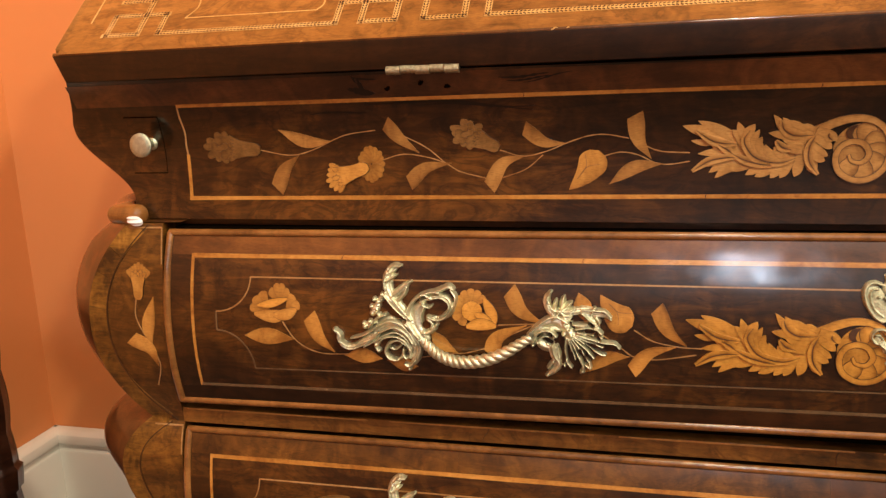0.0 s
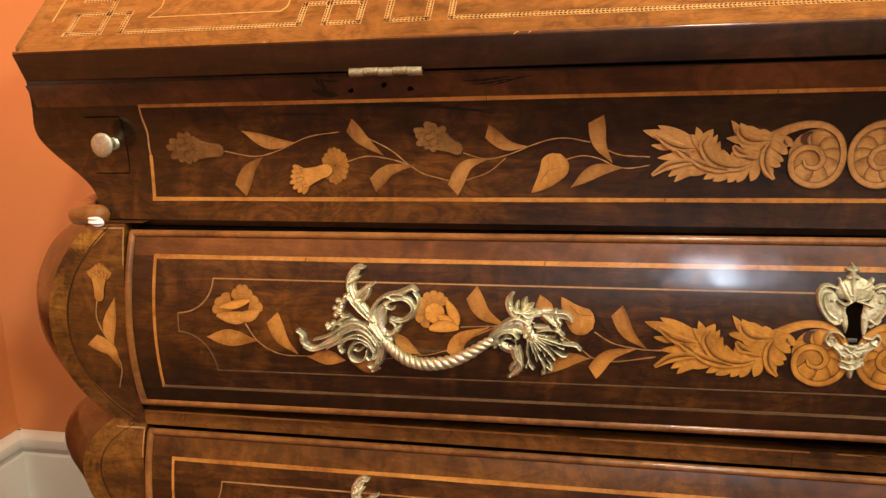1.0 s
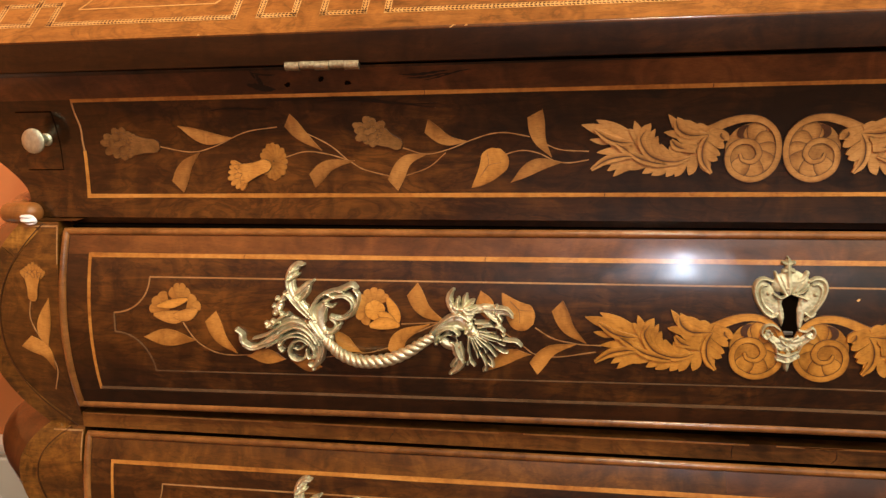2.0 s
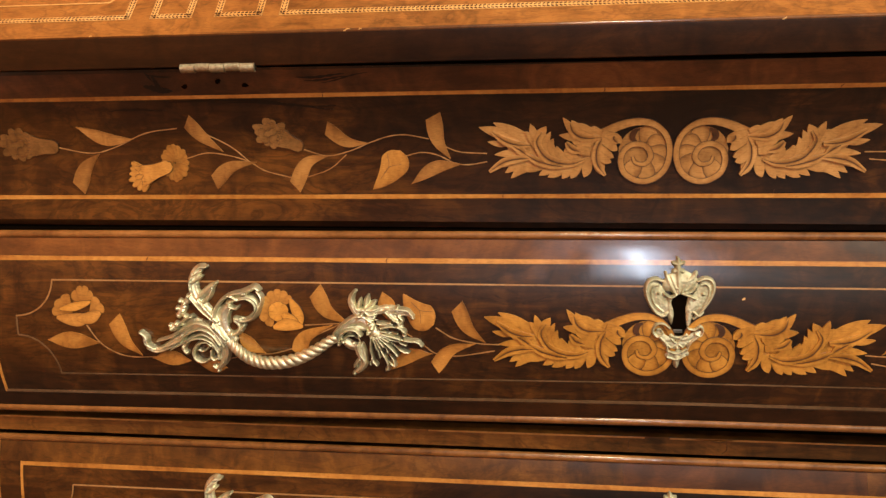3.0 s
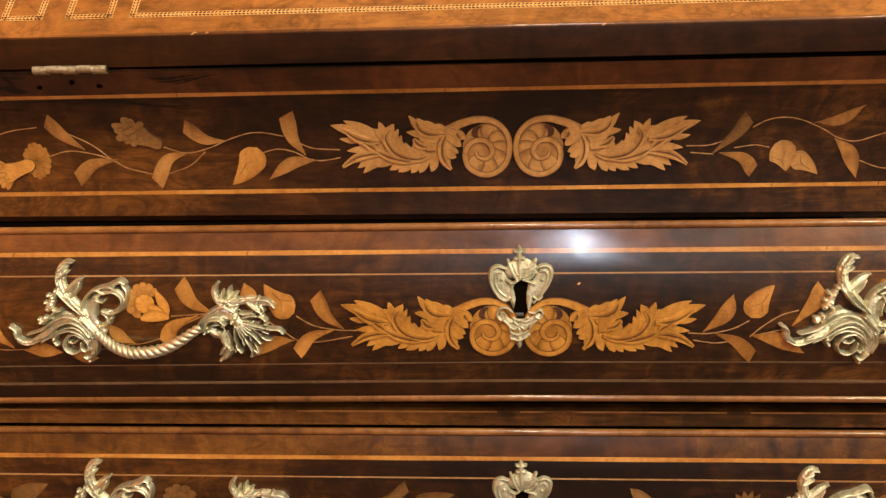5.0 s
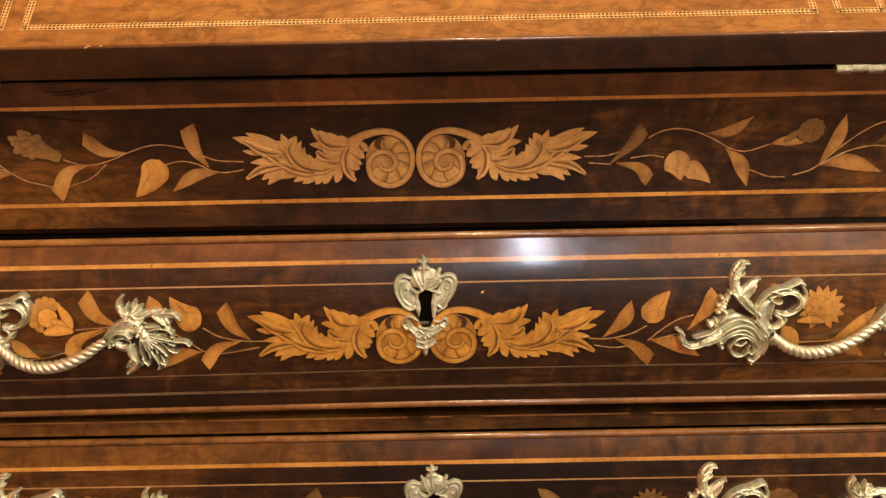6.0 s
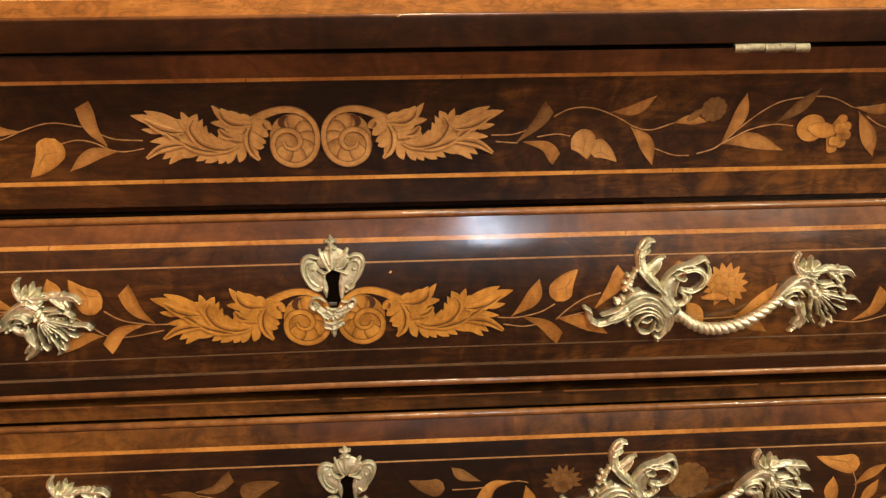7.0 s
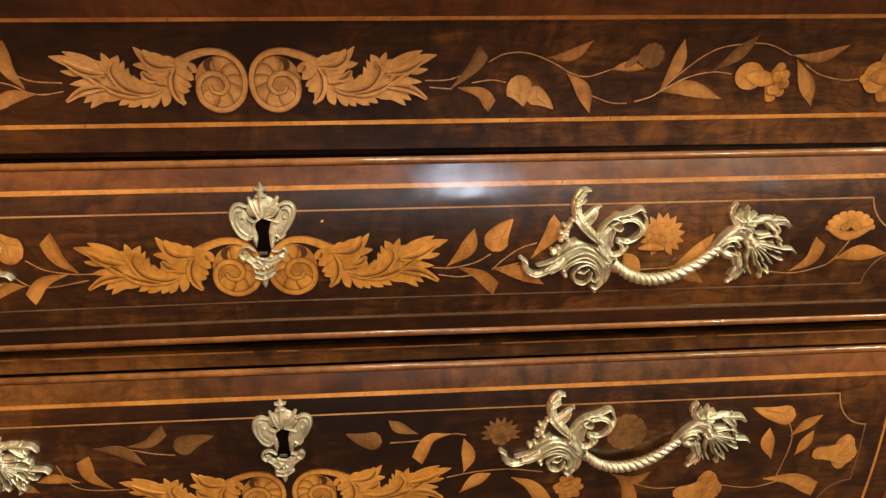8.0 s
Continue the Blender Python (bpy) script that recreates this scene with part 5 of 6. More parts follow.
def handle(parent, x, z, depth, raised=0.0):
    """A rococo pull: a scrolled leaf mount, a pierced shell mount and a rope-twisted bail between them."""
    stroke([(0.0066, 0.0104), (-0.0018, 0.0199), (-0.0105, 0.0300), (-0.0124, 0.0386), (-0.0102, 0.0451), (-0.0063, 0.0485), (-0.0030, 0.0482)], 0.0040, 0.0076, 0.0016, 0.0038, 2)
    stroke([(0.0058, 0.0124), (-0.0022, 0.0210), (-0.0079, 0.0274)], 0.0020, 0.0024, 0.0016, 0.0052, 0)
    stroke([(0.0026, 0.0130), (-0.0063, 0.0205), (-0.0137, 0.0287)], 0.0016, 0.0024, 0.0020, 0.0050, 0)
    stroke([(-0.0091, 0.0274), (-0.0019, 0.0333), (0.0045, 0.0384)], 0.0048, 0.0052, 0.0012, 0.0042, 2)
    stroke([(-0.0059, 0.0240), (-0.0003, 0.0295), (0.0024, 0.0345)], 0.0036, 0.0036, 0.0012, 0.0038, 1)
    stroke([(-0.0125, 0.0384), (-0.0086, 0.0408), (-0.0054, 0.0427)], 0.0032, 0.0028, 0.0008, 0.0044, 0)
    stroke([(-0.0127, 0.0429), (-0.0083, 0.0452), (-0.0055, 0.0464)], 0.0032, 0.0024, 0.0008, 0.0044, 0)
    stroke([(-0.0110, 0.0453), (-0.0075, 0.0488), (-0.0026, 0.0489)], 0.0016, 0.0020, 0.0016, 0.0050, 0)
    stroke([(-0.0135, 0.0321), (-0.0141, 0.0388), (-0.0115, 0.0453)], 0.0012, 0.0016, 0.0012, 0.0048, 0)
    stroke([(-0.0225, 0.0175), (-0.0196, 0.0227), (-0.0151, 0.0290)], 0.0032, 0.0036, 0.0032, 0.0034, 0)
    stroke([(-0.0252, 0.0059), (-0.0193, 0.0124), (-0.0119, 0.0158), (-0.0037, 0.0141), (0.0027, 0.0089), (0.0082, 0.0031)], 0.0016, 0.0024, 0.0024, 0.0056, 0)
    stroke([(-0.0392, -0.0026), (-0.0290, 0.0006), (-0.0197, 0.0066), (-0.0102, 0.0109), (-0.0008, 0.0085), (0.0055, 0.0020), (0.0093, -0.0052)], 0.0016, 0.0032, 0.0032, 0.0048, 0)
    stroke([(-0.0350, -0.0064), (-0.0240, -0.0026), (-0.0163, 0.0033), (-0.0068, 0.0069), (0.0013, 0.0036), (0.0071, -0.0042)], 0.0016, 0.0028, 0.0024, 0.0054, 0)
    stroke([(-0.0296, -0.0085), (-0.0201, -0.0032), (-0.0134, 0.0012), (-0.0051, 0.0031), (0.0021, -0.0011), (0.0058, -0.0078)], 0.0016, 0.0024, 0.0020, 0.0046, 0)
    stroke([(-0.0193, -0.0066), (-0.0158, -0.0020), (-0.0075, 0.0004), (0.0006, -0.0025), (0.0051, -0.0093)], 0.0016, 0.0020, 0.0025, 0.0052, 0)
    stroke([(-0.0235, -0.0002), (-0.0128, 0.0095), (-0.0007, 0.0047), (0.0079, -0.0058)], 0.0057, 0.0097, 0.0081, 0.0030, 0)
    stroke([(-0.0523, 0.0035), (-0.0490, 0.0007), (-0.0481, -0.0046), (-0.0433, -0.0086), (-0.0365, -0.0083), (-0.0288, -0.0038), (-0.0211, 0.0006)], 0.0017, 0.0042, 0.0059, 0.0038, 2)
    stroke([(-0.0508, 0.0036), (-0.0468, 0.0001), (-0.0462, -0.0049), (-0.0418, -0.0080)], 0.0013, 0.0021, 0.0017, 0.0052, 0)
    stroke([(-0.0470, -0.0075), (-0.0400, -0.0102), (-0.0315, -0.0077), (-0.0229, -0.0028)], 0.0013, 0.0021, 0.0017, 0.0048, 0)
    stroke([(0.0015, -0.0055), (-0.0036, -0.0024), (-0.0098, -0.0043), (-0.0134, -0.0098), (-0.0117, -0.0152), (-0.0065, -0.0171), (-0.0014, -0.0139), (-0.0003, -0.0088)], 0.0021, 0.0029, 0.0021, 0.0048, 0)
    stroke([(-0.0099, -0.0083), (-0.0058, -0.0090), (-0.0024, -0.0063)], 0.0017, 0.0021, 0.0017, 0.0040, 0)
    stroke([(-0.0008, -0.0035), (0.0038, -0.0091), (0.0043, -0.0149)], 0.0021, 0.0033, 0.0025, 0.0036, 1)
    stroke([(-0.0193, -0.0031), (-0.0212, -0.0073), (-0.0194, -0.0110)], 0.0029, 0.0033, 0.0029, 0.0034, 1)
    stroke([(0.0064, 0.0017), (0.0097, -0.0063), (0.0080, -0.0155), (0.0026, -0.0234)], 0.0042, 0.0067, 0.0017, 0.0038, 2)
    stroke([(0.0087, -0.0003), (0.0124, -0.0075), (0.0099, -0.0159)], 0.0016, 0.0020, 0.0012, 0.0048, 0)
    stroke([(-0.0006, -0.0135), (0.0018, -0.0155), (0.0048, -0.0124)], 0.0017, 0.0021, 0.0017, 0.0046, 0)
    stroke([(0.0002, -0.0198), (0.0034, -0.0213), (0.0078, -0.0169)], 0.0021, 0.0030, 0.0021, 0.0046, 0)
    stroke([(0.0033, 0.0144), (0.0063, 0.0059), (0.0118, -0.0019), (0.0164, -0.0074)], 0.0041, 0.0073, 0.0057, 0.0046, 0)
    stroke([(0.0004, 0.0155), (0.0051, 0.0078), (0.0114, 0.0001)], 0.0016, 0.0024, 0.0020, 0.0058, 0)
    stroke([(0.0154, -0.0007), (0.0099, 0.0079), (0.0084, 0.0169), (0.0129, 0.0235)], 0.0064, 0.0088, 0.0056, 0.0030, 0)
    stroke([(0.0088, 0.0038), (0.0038, 0.0126), (0.0042, 0.0208), (0.0098, 0.0278), (0.0185, 0.0318), (0.0257, 0.0317)], 0.0020, 0.0028, 0.0028, 0.0050, 0)
    stroke([(0.0146, 0.0210), (0.0129, 0.0140), (0.0152, 0.0031)], 0.0016, 0.0020, 0.0020, 0.0046, 0)
    stroke([(0.0126, 0.0252), (0.0206, 0.0289), (0.0290, 0.0291), (0.0334, 0.0255), (0.0342, 0.0202), (0.0303, 0.0154), (0.0235, 0.0129), (0.0175, 0.0146)], 0.0039, 0.0039, 0.0031, 0.0036, 1)
    stroke([(0.0186, 0.0269), (0.0257, 0.0282), (0.0313, 0.0254), (0.0322, 0.0205), (0.0274, 0.0161), (0.0210, 0.0147)], 0.0016, 0.0016, 0.0016, 0.0048, 0)
    stroke([(0.0201, 0.0319), (0.0269, 0.0339), (0.0320, 0.0359), (0.0356, 0.0342)], 0.0023, 0.0043, 0.0020, 0.0050, 1)
    stroke([(0.0337, 0.0338), (0.0369, 0.0290), (0.0358, 0.0226), (0.0315, 0.0167)], 0.0016, 0.0024, 0.0016, 0.0052, 0)
    stroke([(0.0123, 0.0303), (0.0163, 0.0296), (0.0203, 0.0275)], 0.0016, 0.0024, 0.0012, 0.0054, 0)
    stroke([(0.0137, 0.0228), (0.0181, 0.0214), (0.0205, 0.0230)], 0.0024, 0.0024, 0.0012, 0.0044, 0)
    stroke([(0.0133, 0.0035), (0.0190, 0.0045), (0.0239, 0.0091)], 0.0032, 0.0044, 0.0020, 0.0038, 1)
    stroke([(0.0174, 0.0130), (0.0206, 0.0100), (0.0197, 0.0052)], 0.0032, 0.0032, 0.0024, 0.0034, 0)
    blob(-0.0230, 0.0159, 0.0028, 0.0032)
    blob(-0.0195, 0.0192, 0.0024, 0.0036)
    blob(-0.0238, 0.0206, 0.0020, 0.0032)
    blob(-0.0184, 0.0153, 0.0020, 0.0032)
    blob(-0.0214, 0.0178, 0.0032, 0.0030)
    blob(-0.0189, 0.0214, 0.0028, 0.0030)
    blob(-0.0169, 0.0257, 0.0028, 0.0030)
    blob(-0.0248, 0.0086, 0.0029, 0.0030)
    blob(-0.0270, 0.0073, 0.0029, 0.0028)
    blob(-0.0216, 0.0257, 0.0020, 0.0034)
    blob(-0.0159, 0.0290, 0.0020, 0.0036)
    blob(-0.0181, 0.0241, 0.0020, 0.0040)
    blob(-0.0137, 0.0303, 0.0016, 0.0040)
    blob(-0.0284, 0.0063, 0.0025, 0.0036)
    blob(-0.0249, 0.0101, 0.0020, 0.0038)
    blob(-0.0212, 0.0098, 0.0020, 0.0038)
    blob(-0.0297, 0.0086, 0.0016, 0.0034)
    blob(-0.0189, -0.0109, 0.0021, 0.0036)
    blob(-0.0205, -0.0067, 0.0017, 0.0040)
    blob(0.0013, -0.0208, 0.0021, 0.0042)
    blob(0.0029, -0.0239, 0.0017, 0.0036)
    blob(-0.0512, 0.0033, 0.0017, 0.0044)
    blob(0.0342, 0.0347, 0.0020, 0.0044)
    blob(0.0239, 0.0098, 0.0016, 0.0038)
    blob(0.0226, 0.0067, 0.0014, 0.0038)
    blob(0.0047, 0.0383, 0.0012, 0.0038)
    blob(0.0015, 0.0348, 0.0012, 0.0036)
    blob(0.0102, -0.0019, 0.0028, 0.0046)
    blob(0.0041, -0.0143, 0.0017, 0.0040)
    blob(-0.0081, -0.0077, 0.0012, 0.0044)
    blob(0.0282, 0.0176, 0.0016, 0.0046)
    cast("leaf_mount", x, z, depth, parent, "gilt brass scrolled leaf mount", [([(-0.0143, 0.0213), (-0.0090, 0.0168), (0.0008, 0.0120)], [0.0028, 0.0048, 0.0024]), ([(0.0190, 0.0181), (0.0242, 0.0186), (0.0282, 0.0226)], [0.0036, 0.0067, 0.0067]), ([(0.0157, 0.0086), (0.0157, 0.0082)], [0.0052, 0.0052]), ([(-0.0395, -0.0044), (-0.0375, -0.0056)], [0.0025, 0.0017]), ([(-0.0068, -0.0064), (-0.0055, -0.0059)], [0.0029, 0.0029]), ([(-0.0080, -0.0127), (-0.0056, -0.0138)], [0.0046, 0.0042])])
    stroke([(0.0865, 0.0015), (0.0934, 0.0088), (0.1002, 0.0140), (0.1063, 0.0145), (0.1116, 0.0102)], 0.0050, 0.0076, 0.0061, 0.0034, 0)
    stroke([(0.0864, 0.0052), (0.0929, 0.0120), (0.1004, 0.0172), (0.1072, 0.0181), (0.1133, 0.0146)], 0.0015, 0.0027, 0.0023, 0.0052, 0)
    stroke([(0.0963, 0.0039), (0.1009, 0.0095), (0.1077, 0.0090)], 0.0031, 0.0046, 0.0038, 0.0024, 0)
    stroke([(0.0898, 0.0007), (0.0917, 0.0054), (0.0967, 0.0087), (0.1020, 0.0085), (0.1058, 0.0048)], 0.0027, 0.0031, 0.0019, 0.0052, 0)
    stroke([(0.0927, 0.0006), (0.0966, 0.0046), (0.1011, 0.0048)], 0.0019, 0.0019, 0.0012, 0.0044, 0)
    stroke([(0.0933, 0.0008), (0.0978, -0.0025), (0.1039, -0.0039)], 0.0047, 0.0070, 0.0054, 0.0028, 1)
    stroke([(0.1010, 0.0014), (0.1040, -0.0071), (0.1066, -0.0142), (0.1035, -0.0197), (0.0988, -0.0233)], 0.0055, 0.0063, 0.0020, 0.0036, 2)
    stroke([(0.1027, -0.0004), (0.1049, -0.0082), (0.1083, -0.0140), (0.1048, -0.0199)], 0.0016, 0.0020, 0.0016, 0.0050, 0)
    stroke([(0.1064, -0.0014), (0.1086, -0.0092), (0.1116, -0.0156)], 0.0020, 0.0031, 0.0016, 0.0038, 1)
    stroke([(0.1040, -0.0125), (0.1017, -0.0151), (0.1005, -0.0176)], 0.0028, 0.0028, 0.0016, 0.0042, 0)
    stroke([(0.1101, 0.0141), (0.1131, 0.0089), (0.1169, 0.0048)], 0.0053, 0.0076, 0.0061, 0.0038, 0)
    stroke([(0.1119, 0.0061), (0.1157, 0.0016), (0.1187, -0.0013)], 0.0038, 0.0069, 0.0038, 0.0026, 0)
    stroke([(0.1145, 0.0070), (0.1206, 0.0057), (0.1258, 0.0044)], 0.0038, 0.0057, 0.0030, 0.0026, 0)
    stroke([(0.1124, 0.0035), (0.1120, -0.0050), (0.1131, -0.0122), (0.1158, -0.0161)], 0.0016, 0.0024, 0.0024, 0.0040, 1)
    stroke([(0.1140, 0.0030), (0.1162, -0.0039), (0.1185, -0.0102)], 0.0015, 0.0019, 0.0015, 0.0044, 0)
    stroke([(0.1154, 0.0029), (0.1207, -0.0078), (0.1237, -0.0157), (0.1222, -0.0194)], 0.0016, 0.0027, 0.0024, 0.0040, 1)
    stroke([(0.1163, 0.0039), (0.1230, -0.0051), (0.1268, -0.0105)], 0.0015, 0.0019, 0.0015, 0.0046, 0)
    stroke([(0.1174, 0.0043), (0.1253, -0.0028), (0.1305, -0.0088)], 0.0015, 0.0019, 0.0019, 0.0044, 0)
    stroke([(0.1181, 0.0051), (0.1268, -0.0003), (0.1342, -0.0054), (0.1379, -0.0061)], 0.0015, 0.0019, 0.0015, 0.0046, 0)
    stroke([(0.1189, 0.0058), (0.1275, 0.0020), (0.1364, -0.0011)], 0.0011, 0.0015, 0.0011, 0.0044, 0)
    stroke([(0.1192, 0.0066), (0.1282, 0.0043), (0.1375, 0.0020), (0.1438, 0.0015), (0.1471, -0.0014)], 0.0015, 0.0026, 0.0019, 0.0044, 1)
    stroke([(0.1196, 0.0081), (0.1282, 0.0073), (0.1356, 0.0053)], 0.0015, 0.0023, 0.0019, 0.0042, 1)
    stroke([(0.1188, 0.0103), (0.1259, 0.0117), (0.1319, 0.0108), (0.1356, 0.0076)], 0.0023, 0.0030, 0.0023, 0.0042, 1)
    stroke([(0.1169, 0.0132), (0.1221, 0.0130), (0.1266, 0.0139)], 0.0023, 0.0034, 0.0023, 0.0040, 1)
    stroke([(0.1253, -0.0138), (0.1283, -0.0161), (0.1275, -0.0113)], 0.0016, 0.0024, 0.0016, 0.0046, 0)
    stroke([(0.1130, 0.0201), (0.1220, 0.0226), (0.1309, 0.0214), (0.1376, 0.0205), (0.1414, 0.0169)], 0.0045, 0.0063, 0.0015, 0.0036, 2)
    stroke([(0.1225, 0.0234), (0.1299, 0.0233), (0.1373, 0.0228), (0.1414, 0.0189)], 0.0011, 0.0019, 0.0015, 0.0052, 0)
    stroke([(0.1250, 0.0197), (0.1295, 0.0154), (0.1341, 0.0088)], 0.0045, 0.0049, 0.0022, 0.0036, 2)
    stroke([(0.1225, 0.0212), (0.1281, 0.0165), (0.1319, 0.0144)], 0.0011, 0.0019, 0.0011, 0.0050, 0)
    stroke([(0.1288, 0.0207), (0.1302, 0.0241), (0.1313, 0.0248)], 0.0030, 0.0022, 0.0007, 0.0040, 0)
    stroke([(0.1317, 0.0186), (0.1340, 0.0157), (0.1333, 0.0134)], 0.0026, 0.0022, 0.0011, 0.0040, 0)
    stroke([(0.1048, 0.0177), (0.1006, 0.0228), (0.0990, 0.0290), (0.1015, 0.0346)], 0.0042, 0.0053, 0.0019, 0.0040, 2)
    stroke([(0.1011, 0.0268), (0.0995, 0.0304), (0.1017, 0.0345)], 0.0011, 0.0015, 0.0011, 0.0052, 0)
    stroke([(0.1041, 0.0215), (0.1048, 0.0260), (0.1055, 0.0293)], 0.0030, 0.0034, 0.0015, 0.0044, 1)
    stroke([(0.1086, 0.0225), (0.1096, 0.0276), (0.1107, 0.0317)], 0.0030, 0.0045, 0.0011, 0.0046, 1)
    stroke([(0.1094, 0.0236), (0.1131, 0.0260), (0.1157, 0.0279)], 0.0026, 0.0038, 0.0015, 0.0048, 1)
    stroke([(0.1094, 0.0225), (0.1142, 0.0226), (0.1176, 0.0238)], 0.0026, 0.0041, 0.0015, 0.0046, 1)
    stroke([(0.1086, 0.0217), (0.1116, 0.0195), (0.1154, 0.0193)], 0.0026, 0.0038, 0.0023, 0.0044, 1)
    stroke([(0.1078, 0.0224), (0.1048, 0.0223), (0.1022, 0.0241)], 0.0026, 0.0034, 0.0015, 0.0046, 1)
    stroke([(0.1070, 0.0203), (0.1048, 0.0176), (0.1033, 0.0161)], 0.0030, 0.0034, 0.0023, 0.0038, 1)
    stroke([(0.1039, 0.0182), (0.1108, 0.0173), (0.1160, 0.0163)], 0.0030, 0.0038, 0.0030, 0.0032, 0)
    blob(0.1094, 0.0237, 0.0015, 0.0050)
    blob(0.1129, 0.0100, 0.0027, 0.0050)
    blob(0.1106, 0.0064, 0.0019, 0.0046)
    blob(0.1155, 0.0062, 0.0019, 0.0046)
    blob(0.1110, 0.0136, 0.0019, 0.0048)
    blob(0.0934, -0.0000, 0.0019, 0.0038)
    blob(0.0899, -0.0019, 0.0019, 0.0034)
    blob(0.0872, 0.0001, 0.0019, 0.0036)
    blob(0.1233, -0.0186, 0.0020, 0.0040)
    blob(0.1000, -0.0228, 0.0016, 0.0036)
    blob(0.1005, -0.0172, 0.0016, 0.0040)
    blob(0.1468, -0.0012, 0.0013, 0.0042)
    blob(0.1020, 0.0343, 0.0011, 0.0044)
    blob(0.1107, 0.0316, 0.0009, 0.0044)
    blob(0.1352, 0.0083, 0.0015, 0.0042)
    blob(0.1379, -0.0062, 0.0011, 0.0042)
    blob(0.1042, 0.0043, 0.0015, 0.0048)
    blob(0.1275, -0.0154, 0.0016, 0.0044)
    cast("shell_mount", x, z + raised, depth, parent, "pierced gilt brass shell mount", [([(0.1159, 0.0160), (0.1185, 0.0168), (0.1227, 0.0158)], [0.0015, 0.0030, 0.0015]), ([(0.1257, 0.0087), (0.1295, 0.0085)], [0.0034, 0.0026]), ([(0.1262, 0.0007), (0.1303, -0.0011), (0.1340, -0.0029)], [0.0019, 0.0034, 0.0019]), ([(0.1209, -0.0046), (0.1220, -0.0069)], [0.0027, 0.0023]), ([(0.1099, -0.0043), (0.1107, -0.0098), (0.1102, -0.0139)], [0.0012, 0.0027, 0.0015]), ([(0.1156, -0.0056), (0.1175, -0.0135)], [0.0015, 0.0019]), ([(0.1250, -0.0076), (0.1281, -0.0098)], [0.0015, 0.0015]), ([(0.1317, 0.0067), (0.1340, 0.0037)], [0.0019, 0.0015]), ([(0.1000, 0.0016), (0.1023, 0.0005)], [0.0031, 0.0027]), ([(0.1272, 0.0148), (0.1294, 0.0127)], [0.0011, 0.0015])])
    bm = bmesh.new()
    bail = [(0.0136, -0.0006), (0.0191, -0.0056), (0.0253, -0.0102), (0.0339, -0.0135), (0.0426, -0.0144), (0.0528, -0.0135), (0.0631, -0.0106), (0.0733, -0.0057), (0.0818, -0.0002), (0.0895, 0.0044)]
    n, sides, rows = 260, 30, []
    pts = spline(bail, n)
    for i, p in enumerate(pts):
        s = i / (n - 1)
        d = (pts[min(i + 1, n - 1)] - pts[max(i - 1, 0)]).normalized()
        side = Vector((-d.y, d.x))
        p = p + Vector((0, raised * s))
        out = depth(z + p.y) - 0.0046 - 0.0034 * math.sin(math.pi * s)
        row = []
        for k in range(sides + 1):
            a = 2 * math.pi * k / sides
            r = (0.0031 + 0.0013 * math.sin(math.pi * s)) * (0.76 + 0.30 * abs(math.sin(1.5 * (a - 0.150 * i))) ** 0.7)
            q = p + side * (r * math.cos(a))
            row.append((x + q.x, out - r * math.sin(a), z + q.y))
        rows.append(row)
    grid_faces(bm, rows)
    part("bail", bm, BRASS, parent, "rope-twisted gilt brass bail")


